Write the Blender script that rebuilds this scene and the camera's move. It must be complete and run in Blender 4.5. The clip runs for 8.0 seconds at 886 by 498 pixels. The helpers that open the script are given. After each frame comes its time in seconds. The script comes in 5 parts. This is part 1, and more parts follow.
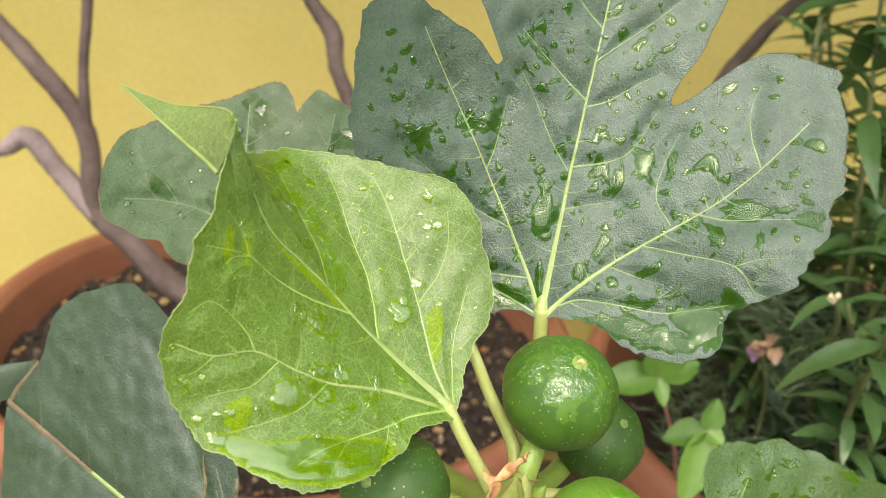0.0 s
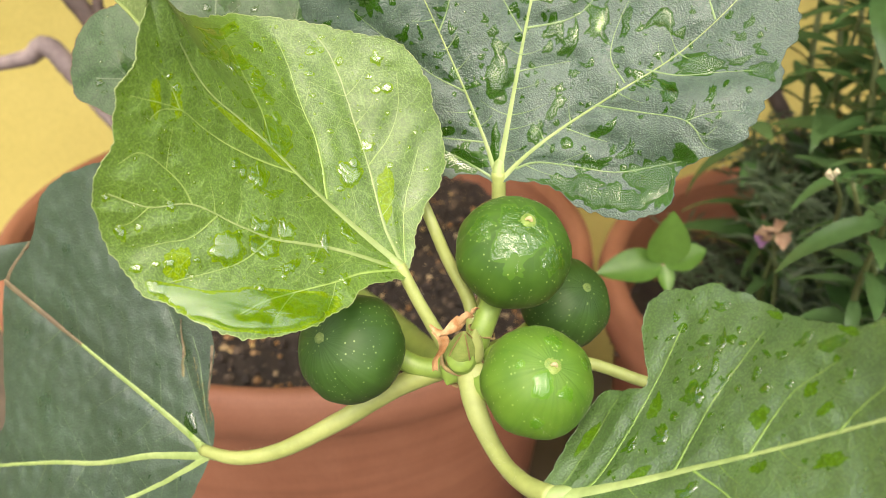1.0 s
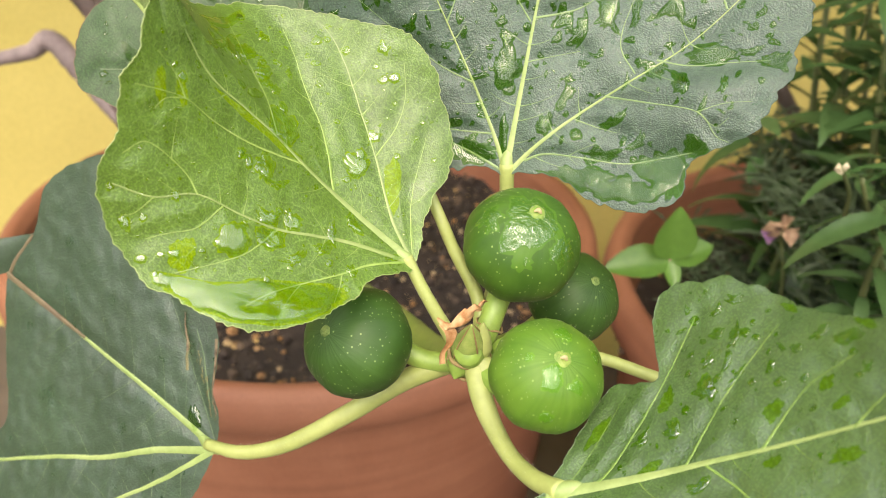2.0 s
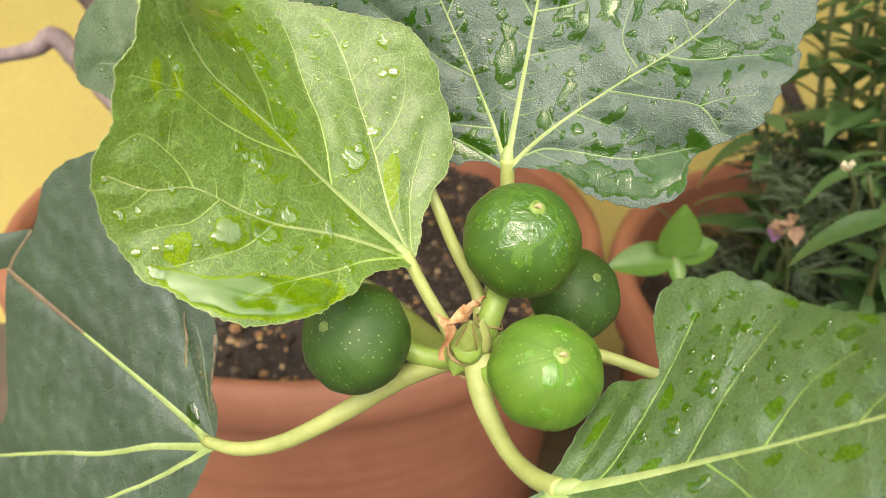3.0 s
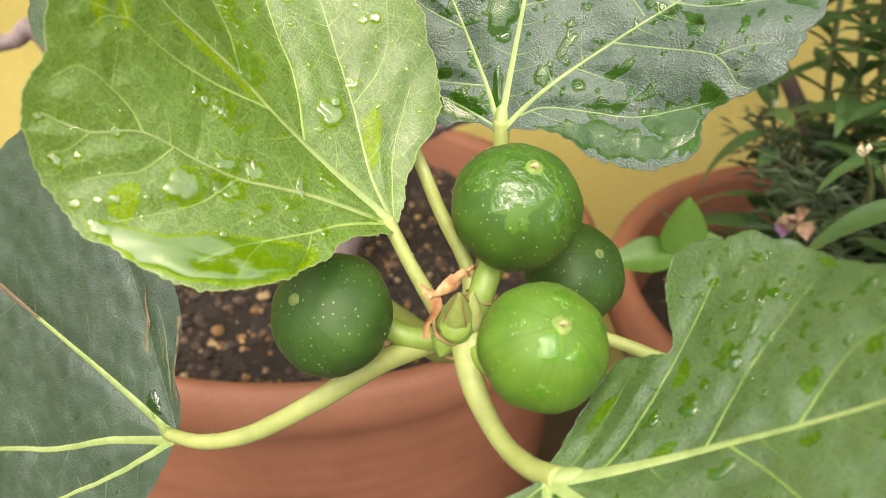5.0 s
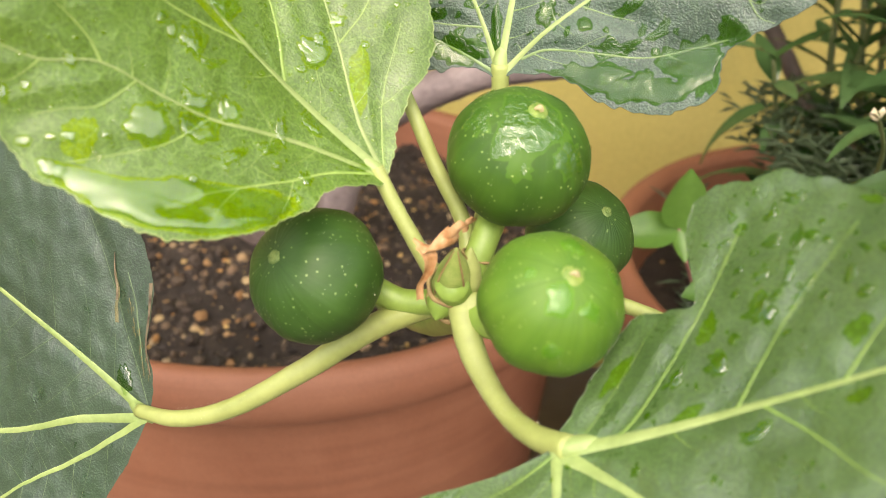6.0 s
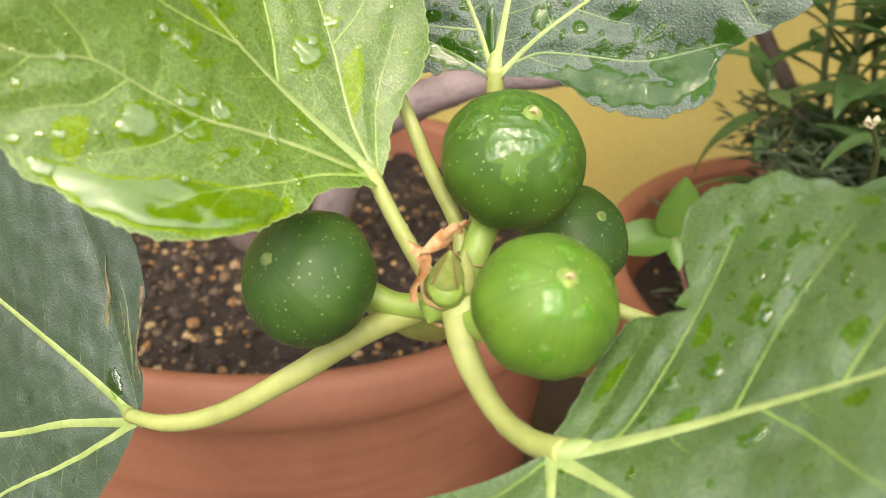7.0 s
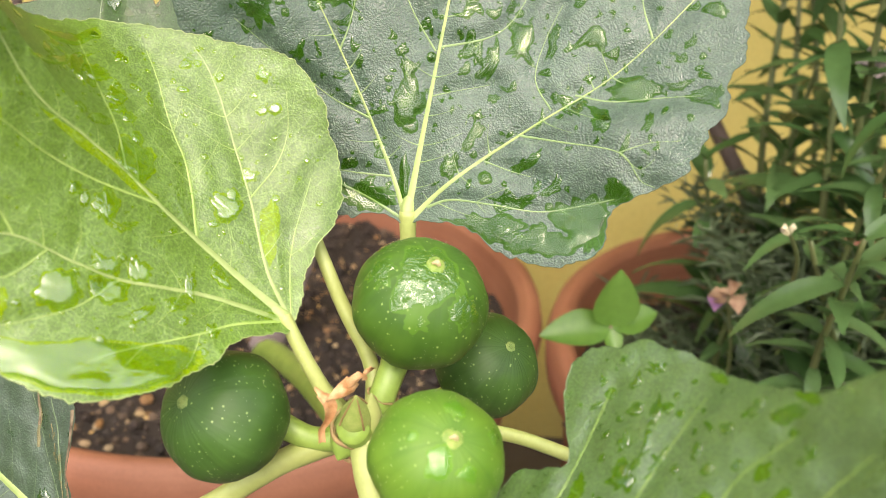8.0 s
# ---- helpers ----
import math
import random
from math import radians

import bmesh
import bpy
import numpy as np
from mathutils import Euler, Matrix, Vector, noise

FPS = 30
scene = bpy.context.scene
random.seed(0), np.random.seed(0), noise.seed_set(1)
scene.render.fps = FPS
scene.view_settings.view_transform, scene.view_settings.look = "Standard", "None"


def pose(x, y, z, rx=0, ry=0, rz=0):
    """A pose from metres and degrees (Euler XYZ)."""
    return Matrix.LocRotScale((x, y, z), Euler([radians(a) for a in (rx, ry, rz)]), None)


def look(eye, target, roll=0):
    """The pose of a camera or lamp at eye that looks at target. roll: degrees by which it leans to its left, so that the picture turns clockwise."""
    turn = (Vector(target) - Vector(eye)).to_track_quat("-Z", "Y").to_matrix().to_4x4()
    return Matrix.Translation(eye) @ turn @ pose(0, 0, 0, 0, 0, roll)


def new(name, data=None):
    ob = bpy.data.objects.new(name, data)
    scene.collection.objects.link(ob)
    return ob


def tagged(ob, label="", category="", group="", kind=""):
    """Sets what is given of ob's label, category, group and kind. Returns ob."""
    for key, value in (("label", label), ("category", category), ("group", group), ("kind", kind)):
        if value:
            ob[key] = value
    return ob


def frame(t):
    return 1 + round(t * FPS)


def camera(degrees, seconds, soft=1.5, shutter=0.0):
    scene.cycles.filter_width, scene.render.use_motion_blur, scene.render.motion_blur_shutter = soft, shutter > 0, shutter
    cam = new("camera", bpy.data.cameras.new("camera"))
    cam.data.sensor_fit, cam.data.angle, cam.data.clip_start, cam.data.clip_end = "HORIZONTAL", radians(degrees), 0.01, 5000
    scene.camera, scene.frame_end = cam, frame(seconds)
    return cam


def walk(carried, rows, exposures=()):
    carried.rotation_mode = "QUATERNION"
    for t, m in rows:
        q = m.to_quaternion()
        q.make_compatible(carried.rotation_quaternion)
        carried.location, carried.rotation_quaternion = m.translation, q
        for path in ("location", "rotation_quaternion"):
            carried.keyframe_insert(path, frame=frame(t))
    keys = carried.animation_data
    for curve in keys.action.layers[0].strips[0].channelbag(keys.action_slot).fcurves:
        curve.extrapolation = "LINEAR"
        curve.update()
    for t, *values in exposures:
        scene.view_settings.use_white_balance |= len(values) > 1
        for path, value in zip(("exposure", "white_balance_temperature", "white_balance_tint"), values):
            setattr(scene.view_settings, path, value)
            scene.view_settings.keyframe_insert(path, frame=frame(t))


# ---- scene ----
cam = camera(51.3, 8.0, soft=0.85)
PATH = [
    (0, (-0.0109, -0.0087, 0.8686), (-0.0027, 0.2650, 0.7460), 5.25),
    (0.1, (0.0051, -0.0155, 0.8670), (0.0059, 0.2574, 0.7424), 3.77),
    (0.2, (0.0058, -0.0256, 0.8731), (0.0066, 0.2427, 0.7388), 4.23),
    (0.5, (0.0202, -0.0241, 0.8603), (0.0143, 0.2404, 0.7188), 2.67),
    (1, (0.0261, -0.0196, 0.8539), (0.0178, 0.2422, 0.7076), 2.51),
    (1.5, (0.0236, -0.0184, 0.8524), (0.0151, 0.2431, 0.7056), 2.60),
    (3, (0.0268, -0.0155, 0.8479), (0.0156, 0.2457, 0.7008), 2.48),
    (3.5, (0.0258, -0.0162, 0.8485), (0.0141, 0.2453, 0.7020), 2.55),
    (4, (0.0270, -0.0157, 0.8482), (0.0155, 0.2473, 0.7042), 2.69),
    (4.5, (0.0265, -0.0144, 0.8472), (0.0156, 0.2494, 0.7048), 2.85),
    (5, (0.0296, 0.0046, 0.8182), (0.0194, 0.2691, 0.6769), 2.90),
    (5.2, (0.0306, 0.0093, 0.8115), (0.0215, 0.2737, 0.6700), 2.79),
    (6.3, (0.0274, 0.0222, 0.7929), (0.0210, 0.2863, 0.6506), 3.01),
    (6.5, (0.0280, 0.0224, 0.7918), (0.0208, 0.2871, 0.6507), 3.11),
    (7, (0.0280, 0.0212, 0.7936), (0.0232, 0.2869, 0.6545), 3.41),
    (7.5, (0.0315, 0.0171, 0.8042), (0.0297, 0.2857, 0.6706), 3.70),
    (8, (0.0454, 0.0194, 0.8279), (0.0473, 0.2915, 0.7015), 4.36),
]
EXPOSURES = [(0.0, 1.13, 6900, 11), (1.0, 1.17, 7000, 13), (7.0, 1.17, 7050, 15), (8.0, 1.36, 6950, 16)]
walk(cam, [(t, look(eye, target, roll)) for t, eye, target, roll in PATH], EXPOSURES)
cam.data.dof.use_dof = True
cam.data.dof.focus_distance = 0.3
cam.data.dof.aperture_fstop = 15


# ---- world and light ----
world = bpy.data.worlds.new("overcast_sky")
scene.world = world
world.use_nodes = True
wt = world.node_tree
sky = wt.nodes.new("ShaderNodeTexSky")
sky.sky_type = "NISHITA"
sky.sun_disc = False
SUN_EL, SUN_AZ = radians(52), radians(184)
sky.sun_elevation, sky.sun_rotation = SUN_EL, SUN_AZ
sky.dust_density, sky.air_density, sky.ozone_density = 6.0, 1.0, 1.0
wt.nodes["Background"].inputs["Strength"].default_value = 0.14
cloud = wt.nodes.new("ShaderNodeHueSaturation")
cloud.inputs["Saturation"].default_value = 0.8
wt.links.new(sky.outputs[0], cloud.inputs["Color"])
wt.links.new(cloud.outputs[0], wt.nodes["Background"].inputs["Color"])
sun = new("sun", bpy.data.lights.new("sun", "SUN"))
sun.data.energy, sun.data.angle, sun.data.color = 1.5, radians(120), (0.99, 0.99, 0.985)
sun.matrix_world = look((0, 0, 3), (math.sin(SUN_AZ) * -math.cos(SUN_EL), -math.cos(SUN_AZ) * math.cos(SUN_EL), 3 - math.sin(SUN_EL)))


# ---- materials ----
def material(name):
    m = bpy.data.materials.new(name)
    m.use_nodes = True
    t = m.node_tree
    return m, t, t.nodes["Principled BSDF"]


def node(t, kind, **values):
    n = t.nodes.new(kind)
    for key, value in values.items():
        n.inputs[key.replace("_", " ")].default_value = value
    return n


def ramp(t, source, stops):
    r = t.nodes.new("ShaderNodeValToRGB")
    el = r.color_ramp.elements
    while len(el) < len(stops):
        el.new(0.5)
    for e, (pos, col) in zip(el, stops):
        e.position, e.color = pos, (*col, 1) if len(col) == 3 else col
    t.links.new(source, r.inputs[0])
    return r.outputs[0]


def coords(t):
    c = t.nodes.new("ShaderNodeTexCoord")
    return c.outputs["Object"]


def noise_tex(t, vec, scale, detail=4.0, rough=0.55):
    n = node(t, "ShaderNodeTexNoise", Scale=scale, Detail=detail, Roughness=rough)
    t.links.new(vec, n.inputs["Vector"])
    return n.outputs["Fac"]


def mix_col(t, fac, a, b, mode="MIX"):
    m = t.nodes.new("ShaderNodeMix")
    m.data_type, m.blend_type = "RGBA", mode
    for sock, val in ((m.inputs[0], fac), (m.inputs[6], a), (m.inputs[7], b)):
        if isinstance(val, (int, float)):
            sock.default_value = val
        elif isinstance(val, tuple):
            sock.default_value = (*val, 1)
        else:
            t.links.new(val, sock)
    return m.outputs[2]


def bump(t, height, strength, distance, normal=None):
    b = node(t, "ShaderNodeBump", Strength=strength, Distance=distance)
    t.links.new(height, b.inputs["Height"])
    if normal:
        t.links.new(normal, b.inputs["Normal"])
    return b.outputs[0]


def math_node(t, op, a, b=0.0):
    n = t.nodes.new("ShaderNodeMath")
    n.operation = op
    for sock, val in zip(n.inputs, (a, b)):
        if isinstance(val, (int, float)):
            sock.default_value = val
        else:
            t.links.new(val, sock)
    return n.outputs[0]


def leaf_material(name, dry, wet, vein, rough, through_leaf, spec=0.5, grain=1500.0, wrinkle=0.35, ior=1.5, net=0.52):
    """Leaf blade: fine net of small veins, blotches of two sizes, a waxy skin when dry whose colour is paled with some
    sky haze, deep green where it is wet, and light that comes through.
    """
    m, t, p = material(name)
    v = coords(t)
    big, small = noise_tex(t, v, 28, 3), noise_tex(t, v, 420, 3)
    at = t.nodes.new("ShaderNodeAttribute")
    at.attribute_name = "wet"
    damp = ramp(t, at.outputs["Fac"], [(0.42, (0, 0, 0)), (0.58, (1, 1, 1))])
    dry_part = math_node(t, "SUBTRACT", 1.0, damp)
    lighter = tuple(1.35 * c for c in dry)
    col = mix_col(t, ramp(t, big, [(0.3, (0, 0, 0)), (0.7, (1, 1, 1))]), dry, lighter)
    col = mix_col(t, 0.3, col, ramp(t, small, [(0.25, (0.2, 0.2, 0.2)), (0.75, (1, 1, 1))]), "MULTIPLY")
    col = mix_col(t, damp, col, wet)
    warp = node(t, "ShaderNodeTexNoise", Scale=120.0, Detail=2.0)
    t.links.new(v, warp.inputs["Vector"])
    shifted = mix_col(t, 0.004, v, warp.outputs["Color"], "ADD")
    edges = []
    for scale, feature in ((180.0, "DISTANCE_TO_EDGE"), (grain, "F1"), (500.0, "DISTANCE_TO_EDGE")):
        vo = node(t, "ShaderNodeTexVoronoi", Scale=scale)
        vo.feature = feature
        t.links.new(shifted, vo.inputs["Vector"])
        edges.append(vo.outputs["Distance"])
    coarse = ramp(t, edges[0], [(0.0, (1, 1, 1)), (0.05, (0, 0, 0))])
    fine = ramp(t, edges[1], [(0.1, (1, 1, 1)), (0.75, (0, 0, 0))])
    mid = ramp(t, edges[2], [(0.0, (1, 1, 1)), (0.07, (0, 0, 0))])
    col = mix_col(t, math_node(t, "MULTIPLY", mid, 0.75 * net), col, vein)
    col = mix_col(t, math_node(t, "MULTIPLY", coarse, net), col, vein)
    col = mix_col(t, 0.65, col, ramp(t, edges[1], [(0.2, (1, 1, 1)), (0.7, (0.5, 0.5, 0.5))]), "MULTIPLY")
    t.links.new(col, p.inputs["Base Color"])
    rn = ramp(t, noise_tex(t, v, 75, 5, 0.65), [(0.3, (rough + 0.1,) * 3), (0.56, (rough,) * 3), (0.66, (rough - 0.16,) * 3)])
    t.links.new(mix_col(t, damp, rn, (0.12, 0.12, 0.12)), p.inputs["Roughness"])
    t.links.new(math_node(t, "ADD", math_node(t, "MULTIPLY", dry_part, spec - 0.2), 0.2), p.inputs["Specular IOR Level"])
    p.inputs["IOR"].default_value = ior
    n1 = bump(t, fine, 1.0, 0.0003 * max(1.0, wrinkle))
    t.links.new(math_node(t, "MULTIPLY", dry_part, min(1.0, wrinkle)), n1.node.inputs["Strength"])
    n2 = bump(t, coarse, 0.15, 0.0003, n1)
    n3 = bump(t, noise_tex(t, v, 300, 2), min(1.0, wrinkle) * 0.1, 0.0006, n2)
    t.links.new(n3, p.inputs["Normal"])
    tr = t.nodes.new("ShaderNodeBsdfTranslucent")
    t.links.new(mix_col(t, 1.0, col, (1.0, 1.0, 0.4), "MULTIPLY"), tr.inputs["Color"])
    ms = t.nodes.new("ShaderNodeMixShader")
    ms.inputs[0].default_value = through_leaf
    t.links.new(p.outputs[0], ms.inputs[1])
    t.links.new(tr.outputs[0], ms.inputs[2])
    t.links.new(ms.outputs[0], t.nodes["Material Output"].inputs["Surface"])
    return m


def plain_material(name, a, b, scale, rough=0.5, bump_strength=0.3, bump_dist=0.0005, spec=0.5, fine=8.0):
    m, t, p = material(name)
    v = coords(t)
    n1, n2 = noise_tex(t, v, scale, 4), noise_tex(t, v, scale * fine, 4)
    col = mix_col(t, ramp(t, n1, [(0.3, (0, 0, 0)), (0.7, (1, 1, 1))]), a, b)
    col = mix_col(t, 0.25, col, ramp(t, n2, [(0.3, (0.45, 0.45, 0.45)), (0.7, (1, 1, 1))]), "MULTIPLY")
    t.links.new(col, p.inputs["Base Color"])
    p.inputs["Roughness"].default_value = rough
    p.inputs["Specular IOR Level"].default_value = spec
    t.links.new(bump(t, n2, bump_strength, bump_dist), p.inputs["Normal"])
    return m


# Dry colours: the hairy skin's own tone, greyed further for reflected sky haze.
MAT_LEAF_YOUNG = leaf_material("young_leaf", (0.122, 0.234, 0.027), (0.205, 0.34, 0.005), (0.25, 0.42, 0.1), 0.38, 0.3, 0.85, 1600.0, 0.3, 1.5, 0.45)
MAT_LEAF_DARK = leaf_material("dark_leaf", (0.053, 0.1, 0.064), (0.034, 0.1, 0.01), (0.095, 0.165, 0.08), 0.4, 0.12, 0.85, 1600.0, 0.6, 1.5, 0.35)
MAT_LEAF_OLD = leaf_material("old_leaf", (0.034, 0.072, 0.032), (0.03, 0.075, 0.014), (0.06, 0.11, 0.055), 0.42, 0.12, 1.0, 1300.0, 0.22, 1.5, 0.22)
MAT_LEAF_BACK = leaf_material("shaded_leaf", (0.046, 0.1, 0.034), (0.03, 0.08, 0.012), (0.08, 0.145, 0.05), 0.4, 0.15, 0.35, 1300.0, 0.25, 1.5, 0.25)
MAT_LEAF_MID = leaf_material("mid_leaf", (0.084, 0.166, 0.046), (0.08, 0.185, 0.006), (0.12, 0.23, 0.05), 0.34, 0.28, 1.0, 1300.0, 0.25, 1.6, 0.4)
MAT_UNDERSIDE = leaf_material("leaf_underside", (0.2, 0.31, 0.085), (0.2, 0.3, 0.05), (0.36, 0.46, 0.2), 0.7, 0.3)
MAT_VEIN = plain_material("leaf_vein", (0.21, 0.3, 0.085), (0.29, 0.37, 0.13), 60, 0.45, 0.2, 0.0003)
MAT_SIDE_YOUNG = plain_material("young_side_vein", (0.21, 0.33, 0.062), (0.28, 0.4, 0.1), 60, 0.45, 0.2, 0.0003)
MAT_SIDE_DARK = plain_material("dark_side_vein", (0.14, 0.23, 0.08), (0.2, 0.3, 0.11), 60, 0.45, 0.2, 0.0003)
MAT_SIDE_MID = plain_material("mid_side_vein", (0.14, 0.25, 0.045), (0.2, 0.31, 0.07), 60, 0.45, 0.2, 0.0003)
MAT_SIDE_OLD = plain_material("old_side_vein", (0.085, 0.135, 0.06), (0.13, 0.19, 0.09), 60, 0.5, 0.2, 0.0003)
MAT_VEIN_BROWN = plain_material("bruised_vein", (0.11, 0.075, 0.045), (0.17, 0.14, 0.07), 40, 0.6, 0.2, 0.0003)
MAT_TEAR = plain_material("dry_tear", (0.06, 0.04, 0.022), (0.25, 0.2, 0.12), 260, 0.8)
MAT_SCAB = plain_material("tan_scab", (0.09, 0.1, 0.04), (0.21, 0.18, 0.085), 300, 0.8, 0.4, 0.0004)
MAT_PETIOLE = plain_material("petiole_skin", (0.275, 0.33, 0.09), (0.36, 0.41, 0.135), 35, 0.42, 0.25, 0.0004)
MAT_STALK = plain_material("green_stalk", (0.16, 0.27, 0.04), (0.25, 0.37, 0.07), 50, 0.4, 0.25, 0.0004)
MAT_DRY = plain_material("dry_stipule", (0.36, 0.16, 0.05), (0.62, 0.4, 0.2), 330, 0.7, 0.5, 0.0005)
MAT_BARK = plain_material("bark", (0.05, 0.034, 0.027), (0.155, 0.115, 0.103), 24, 0.75, 0.7, 0.002)
MAT_BARK_PALE = plain_material("pale_bark", (0.14, 0.11, 0.105), (0.31, 0.255, 0.245), 30, 0.75, 0.7, 0.002)


def clay_material():
    """Fired clay with faint turned streaks round the pot and pale dusty patches."""
    m, t, p = material("terracotta")
    v = coords(t)
    squash = node(t, "ShaderNodeMapping", Scale=(2.5, 2.5, 90.0))
    t.links.new(v, squash.inputs["Vector"])
    streak = noise_tex(t, squash.outputs[0], 1.0, 4, 0.6)
    dust, grain = noise_tex(t, v, 11, 4), noise_tex(t, v, 420, 3)
    col = mix_col(t, ramp(t, dust, [(0.3, (0, 0, 0)), (0.7, (1, 1, 1))]), (0.235, 0.092, 0.047), (0.315, 0.138, 0.077))
    col = mix_col(t, 0.5, col, ramp(t, streak, [(0.3, (0.66, 0.62, 0.6)), (0.6, (1, 1, 1))]), "MULTIPLY")
    col = mix_col(t, 0.3, col, ramp(t, grain, [(0.3, (0.6, 0.6, 0.6)), (0.7, (1, 1, 1))]), "MULTIPLY")
    t.links.new(col, p.inputs["Base Color"])
    p.inputs["Roughness"].default_value = 0.62
    p.inputs["Specular IOR Level"].default_value = 0.4
    t.links.new(bump(t, streak, 0.3, 0.0012, bump(t, grain, 0.25, 0.0004)), p.inputs["Normal"])
    return m


MAT_CLAY = clay_material()
MAT_SOIL = plain_material("soil", (0.014, 0.01, 0.007), (0.036, 0.026, 0.018), 60, 0.9, 0.9, 0.003)
MAT_WALL = plain_material("yellow_plaster", (0.47, 0.4, 0.112), (0.56, 0.48, 0.155), 3, 0.85, 0.15, 0.001, 0.3, 60.0)
MAT_GROUND = plain_material("grey_paving", (0.075, 0.06, 0.045), (0.13, 0.105, 0.08), 4, 0.85, 0.4, 0.002)


def water_material(name, rough, uneven=0.0, mirror=0.1):
    m, t, p = material(name)
    t.nodes.remove(p)
    gl = t.nodes.new("ShaderNodeBsdfGlossy")
    gl.inputs["Roughness"].default_value = rough
    tp = t.nodes.new("ShaderNodeBsdfTransparent")
    tp.inputs["Color"].default_value = (0.8, 0.9, 0.66, 1)
    if uneven:
        t.links.new(bump(t, noise_tex(t, coords(t), 330, 2), uneven, 0.0019), gl.inputs["Normal"])
    lw = t.nodes.new("ShaderNodeLayerWeight")
    lw.inputs["Blend"].default_value = 0.5
    sheen = math_node(t, "ADD", math_node(t, "MULTIPLY", math_node(t, "POWER", lw.outputs["Facing"], 4.0), 0.9), mirror)
    ms = t.nodes.new("ShaderNodeMixShader")
    t.links.new(sheen, ms.inputs[0])
    t.links.new(tp.outputs[0], ms.inputs[1])
    t.links.new(gl.outputs[0], ms.inputs[2])
    t.links.new(ms.outputs[0], t.nodes["Material Output"].inputs["Surface"])
    return m


MAT_WATER = water_material("water", 0.04)
MAT_FILM = water_material("water_film", 0.08, 0.8, 0.09)
MAT_SHEET = water_material("thin_water", 0.06, 0.35, 0.05)
MAT_RUN = water_material("water_run", 0.05, 0.0, 0.05)


# ---- mesh helpers ----
def link_mesh(name, verts, faces, mat, smooth=True):
    me = bpy.data.meshes.new(name)
    me.from_pydata([tuple(v) for v in verts], [], faces)
    if smooth:
        me.polygons.foreach_set("use_smooth", [True] * len(me.polygons))
    me.materials.append(mat)
    me.update()
    return new(name, me)


def part(name, verts, faces, mat, parent, label="", smooth=True):
    """One mesh under a thing, or under a part of a thing; places are in the world."""
    ob = link_mesh(name, verts, faces, mat, smooth)
    ob.parent = parent
    ob.matrix_parent_inverse = Matrix.Translation(-Vector(parent.location)) if parent.parent is None else Matrix()
    return tagged(ob, label)


def piece(name, mesh, parent, m):
    """One more object on a shared mesh, at the pose m in its thing's frame."""
    ob = new(name, mesh)
    ob.parent = parent
    ob.matrix_basis = m
    return ob


def empty(name, at=(0, 0, 0)):
    ob = new(name)
    ob.location = at
    ob.empty_display_size = 0.02
    bpy.context.view_layer.update()
    return ob


def smooth_path(points, n):
    """Catmull-Rom curve through the points."""
    p = np.array(points, float)
    p = np.vstack([2 * p[0] - p[1], p, 2 * p[-1] - p[-2]])
    out = []
    for x in np.linspace(0, len(points) - 1, n):
        i = min(int(x), len(points) - 2)
        f = x - i
        a, b, c, d = p[i:i + 4]
        out.append(0.5 * (2 * b + (c - a) * f + (2 * a - 5 * b + 4 * c - d) * f * f + (3 * b - a - 3 * c + d) * f ** 3))
    return np.array(out)


def closed_path(points, n):
    """Closed Catmull-Rom curve, sampled at even steps."""
    p = np.array(points, float)
    k = len(p)
    fine = []
    for i in range(k):
        a, b, c, d = p[(i - 1) % k], p[i], p[(i + 1) % k], p[(i + 2) % k]
        for f in np.linspace(0, 1, 24, endpoint=False):
            fine.append(0.5 * (2 * b + (c - a) * f + (2 * a - 5 * b + 4 * c - d) * f * f + (3 * b - a - 3 * c + d) * f ** 3))
    fine = np.array(fine + fine[:1])
    run = np.concatenate([[0], np.cumsum(np.linalg.norm(np.diff(fine, axis=0), axis=1))])
    at = np.linspace(0, run[-1], n, endpoint=False)
    return np.stack([np.interp(at, run, fine[:, c]) for c in range(p.shape[1])], 1)


def tube(points, radii, n=40, sides=16, rough=0.0, seed=0, caps=True):
    """Verts and faces of a tapered, slightly uneven tube along a smooth path."""
    rng = np.random.RandomState(seed)
    c = smooth_path(points, n)
    r = np.interp(np.linspace(0, 1, n), np.linspace(0, 1, len(radii)), radii)
    tan = np.gradient(c, axis=0)
    tan /= np.linalg.norm(tan, axis=1)[:, None]
    side = np.cross(tan[0], (0.3, 0.2, 0.93))
    verts, faces = [], []
    wob = rng.uniform(-1, 1, (n, sides))
    for i in range(n):
        side = side - tan[i] * (side @ tan[i])
        side /= np.linalg.norm(side)
        up = np.cross(tan[i], side)
        for j in range(sides):
            a = 2 * math.pi * j / sides
            rr = r[i] * (1 + rough * wob[i, j])
            verts.append(c[i] + rr * (math.cos(a) * side + math.sin(a) * up))
    for i in range(n - 1):
        for j in range(sides):
            a, b = i * sides + j, i * sides + (j + 1) % sides
            faces.append((a, b, b + sides, a + sides))
    if caps:
        faces.append(tuple(range(sides))[::-1])
        faces.append(tuple(range((n - 1) * sides, n * sides)))
    return verts, faces


def lathe(profile, sides=96, centre=(0, 0, 0)):
    verts, faces = [], []
    for r, z in profile:
        for j in range(sides):
            a = 2 * math.pi * j / sides
            verts.append((centre[0] + r * math.cos(a), centre[1] + r * math.sin(a), centre[2] + z))
    for i in range(len(profile) - 1):
        for j in range(sides):
            a, b = i * sides + j, i * sides + (j + 1) % sides
            faces.append((a, b, b + sides, a + sides))
    return verts, faces


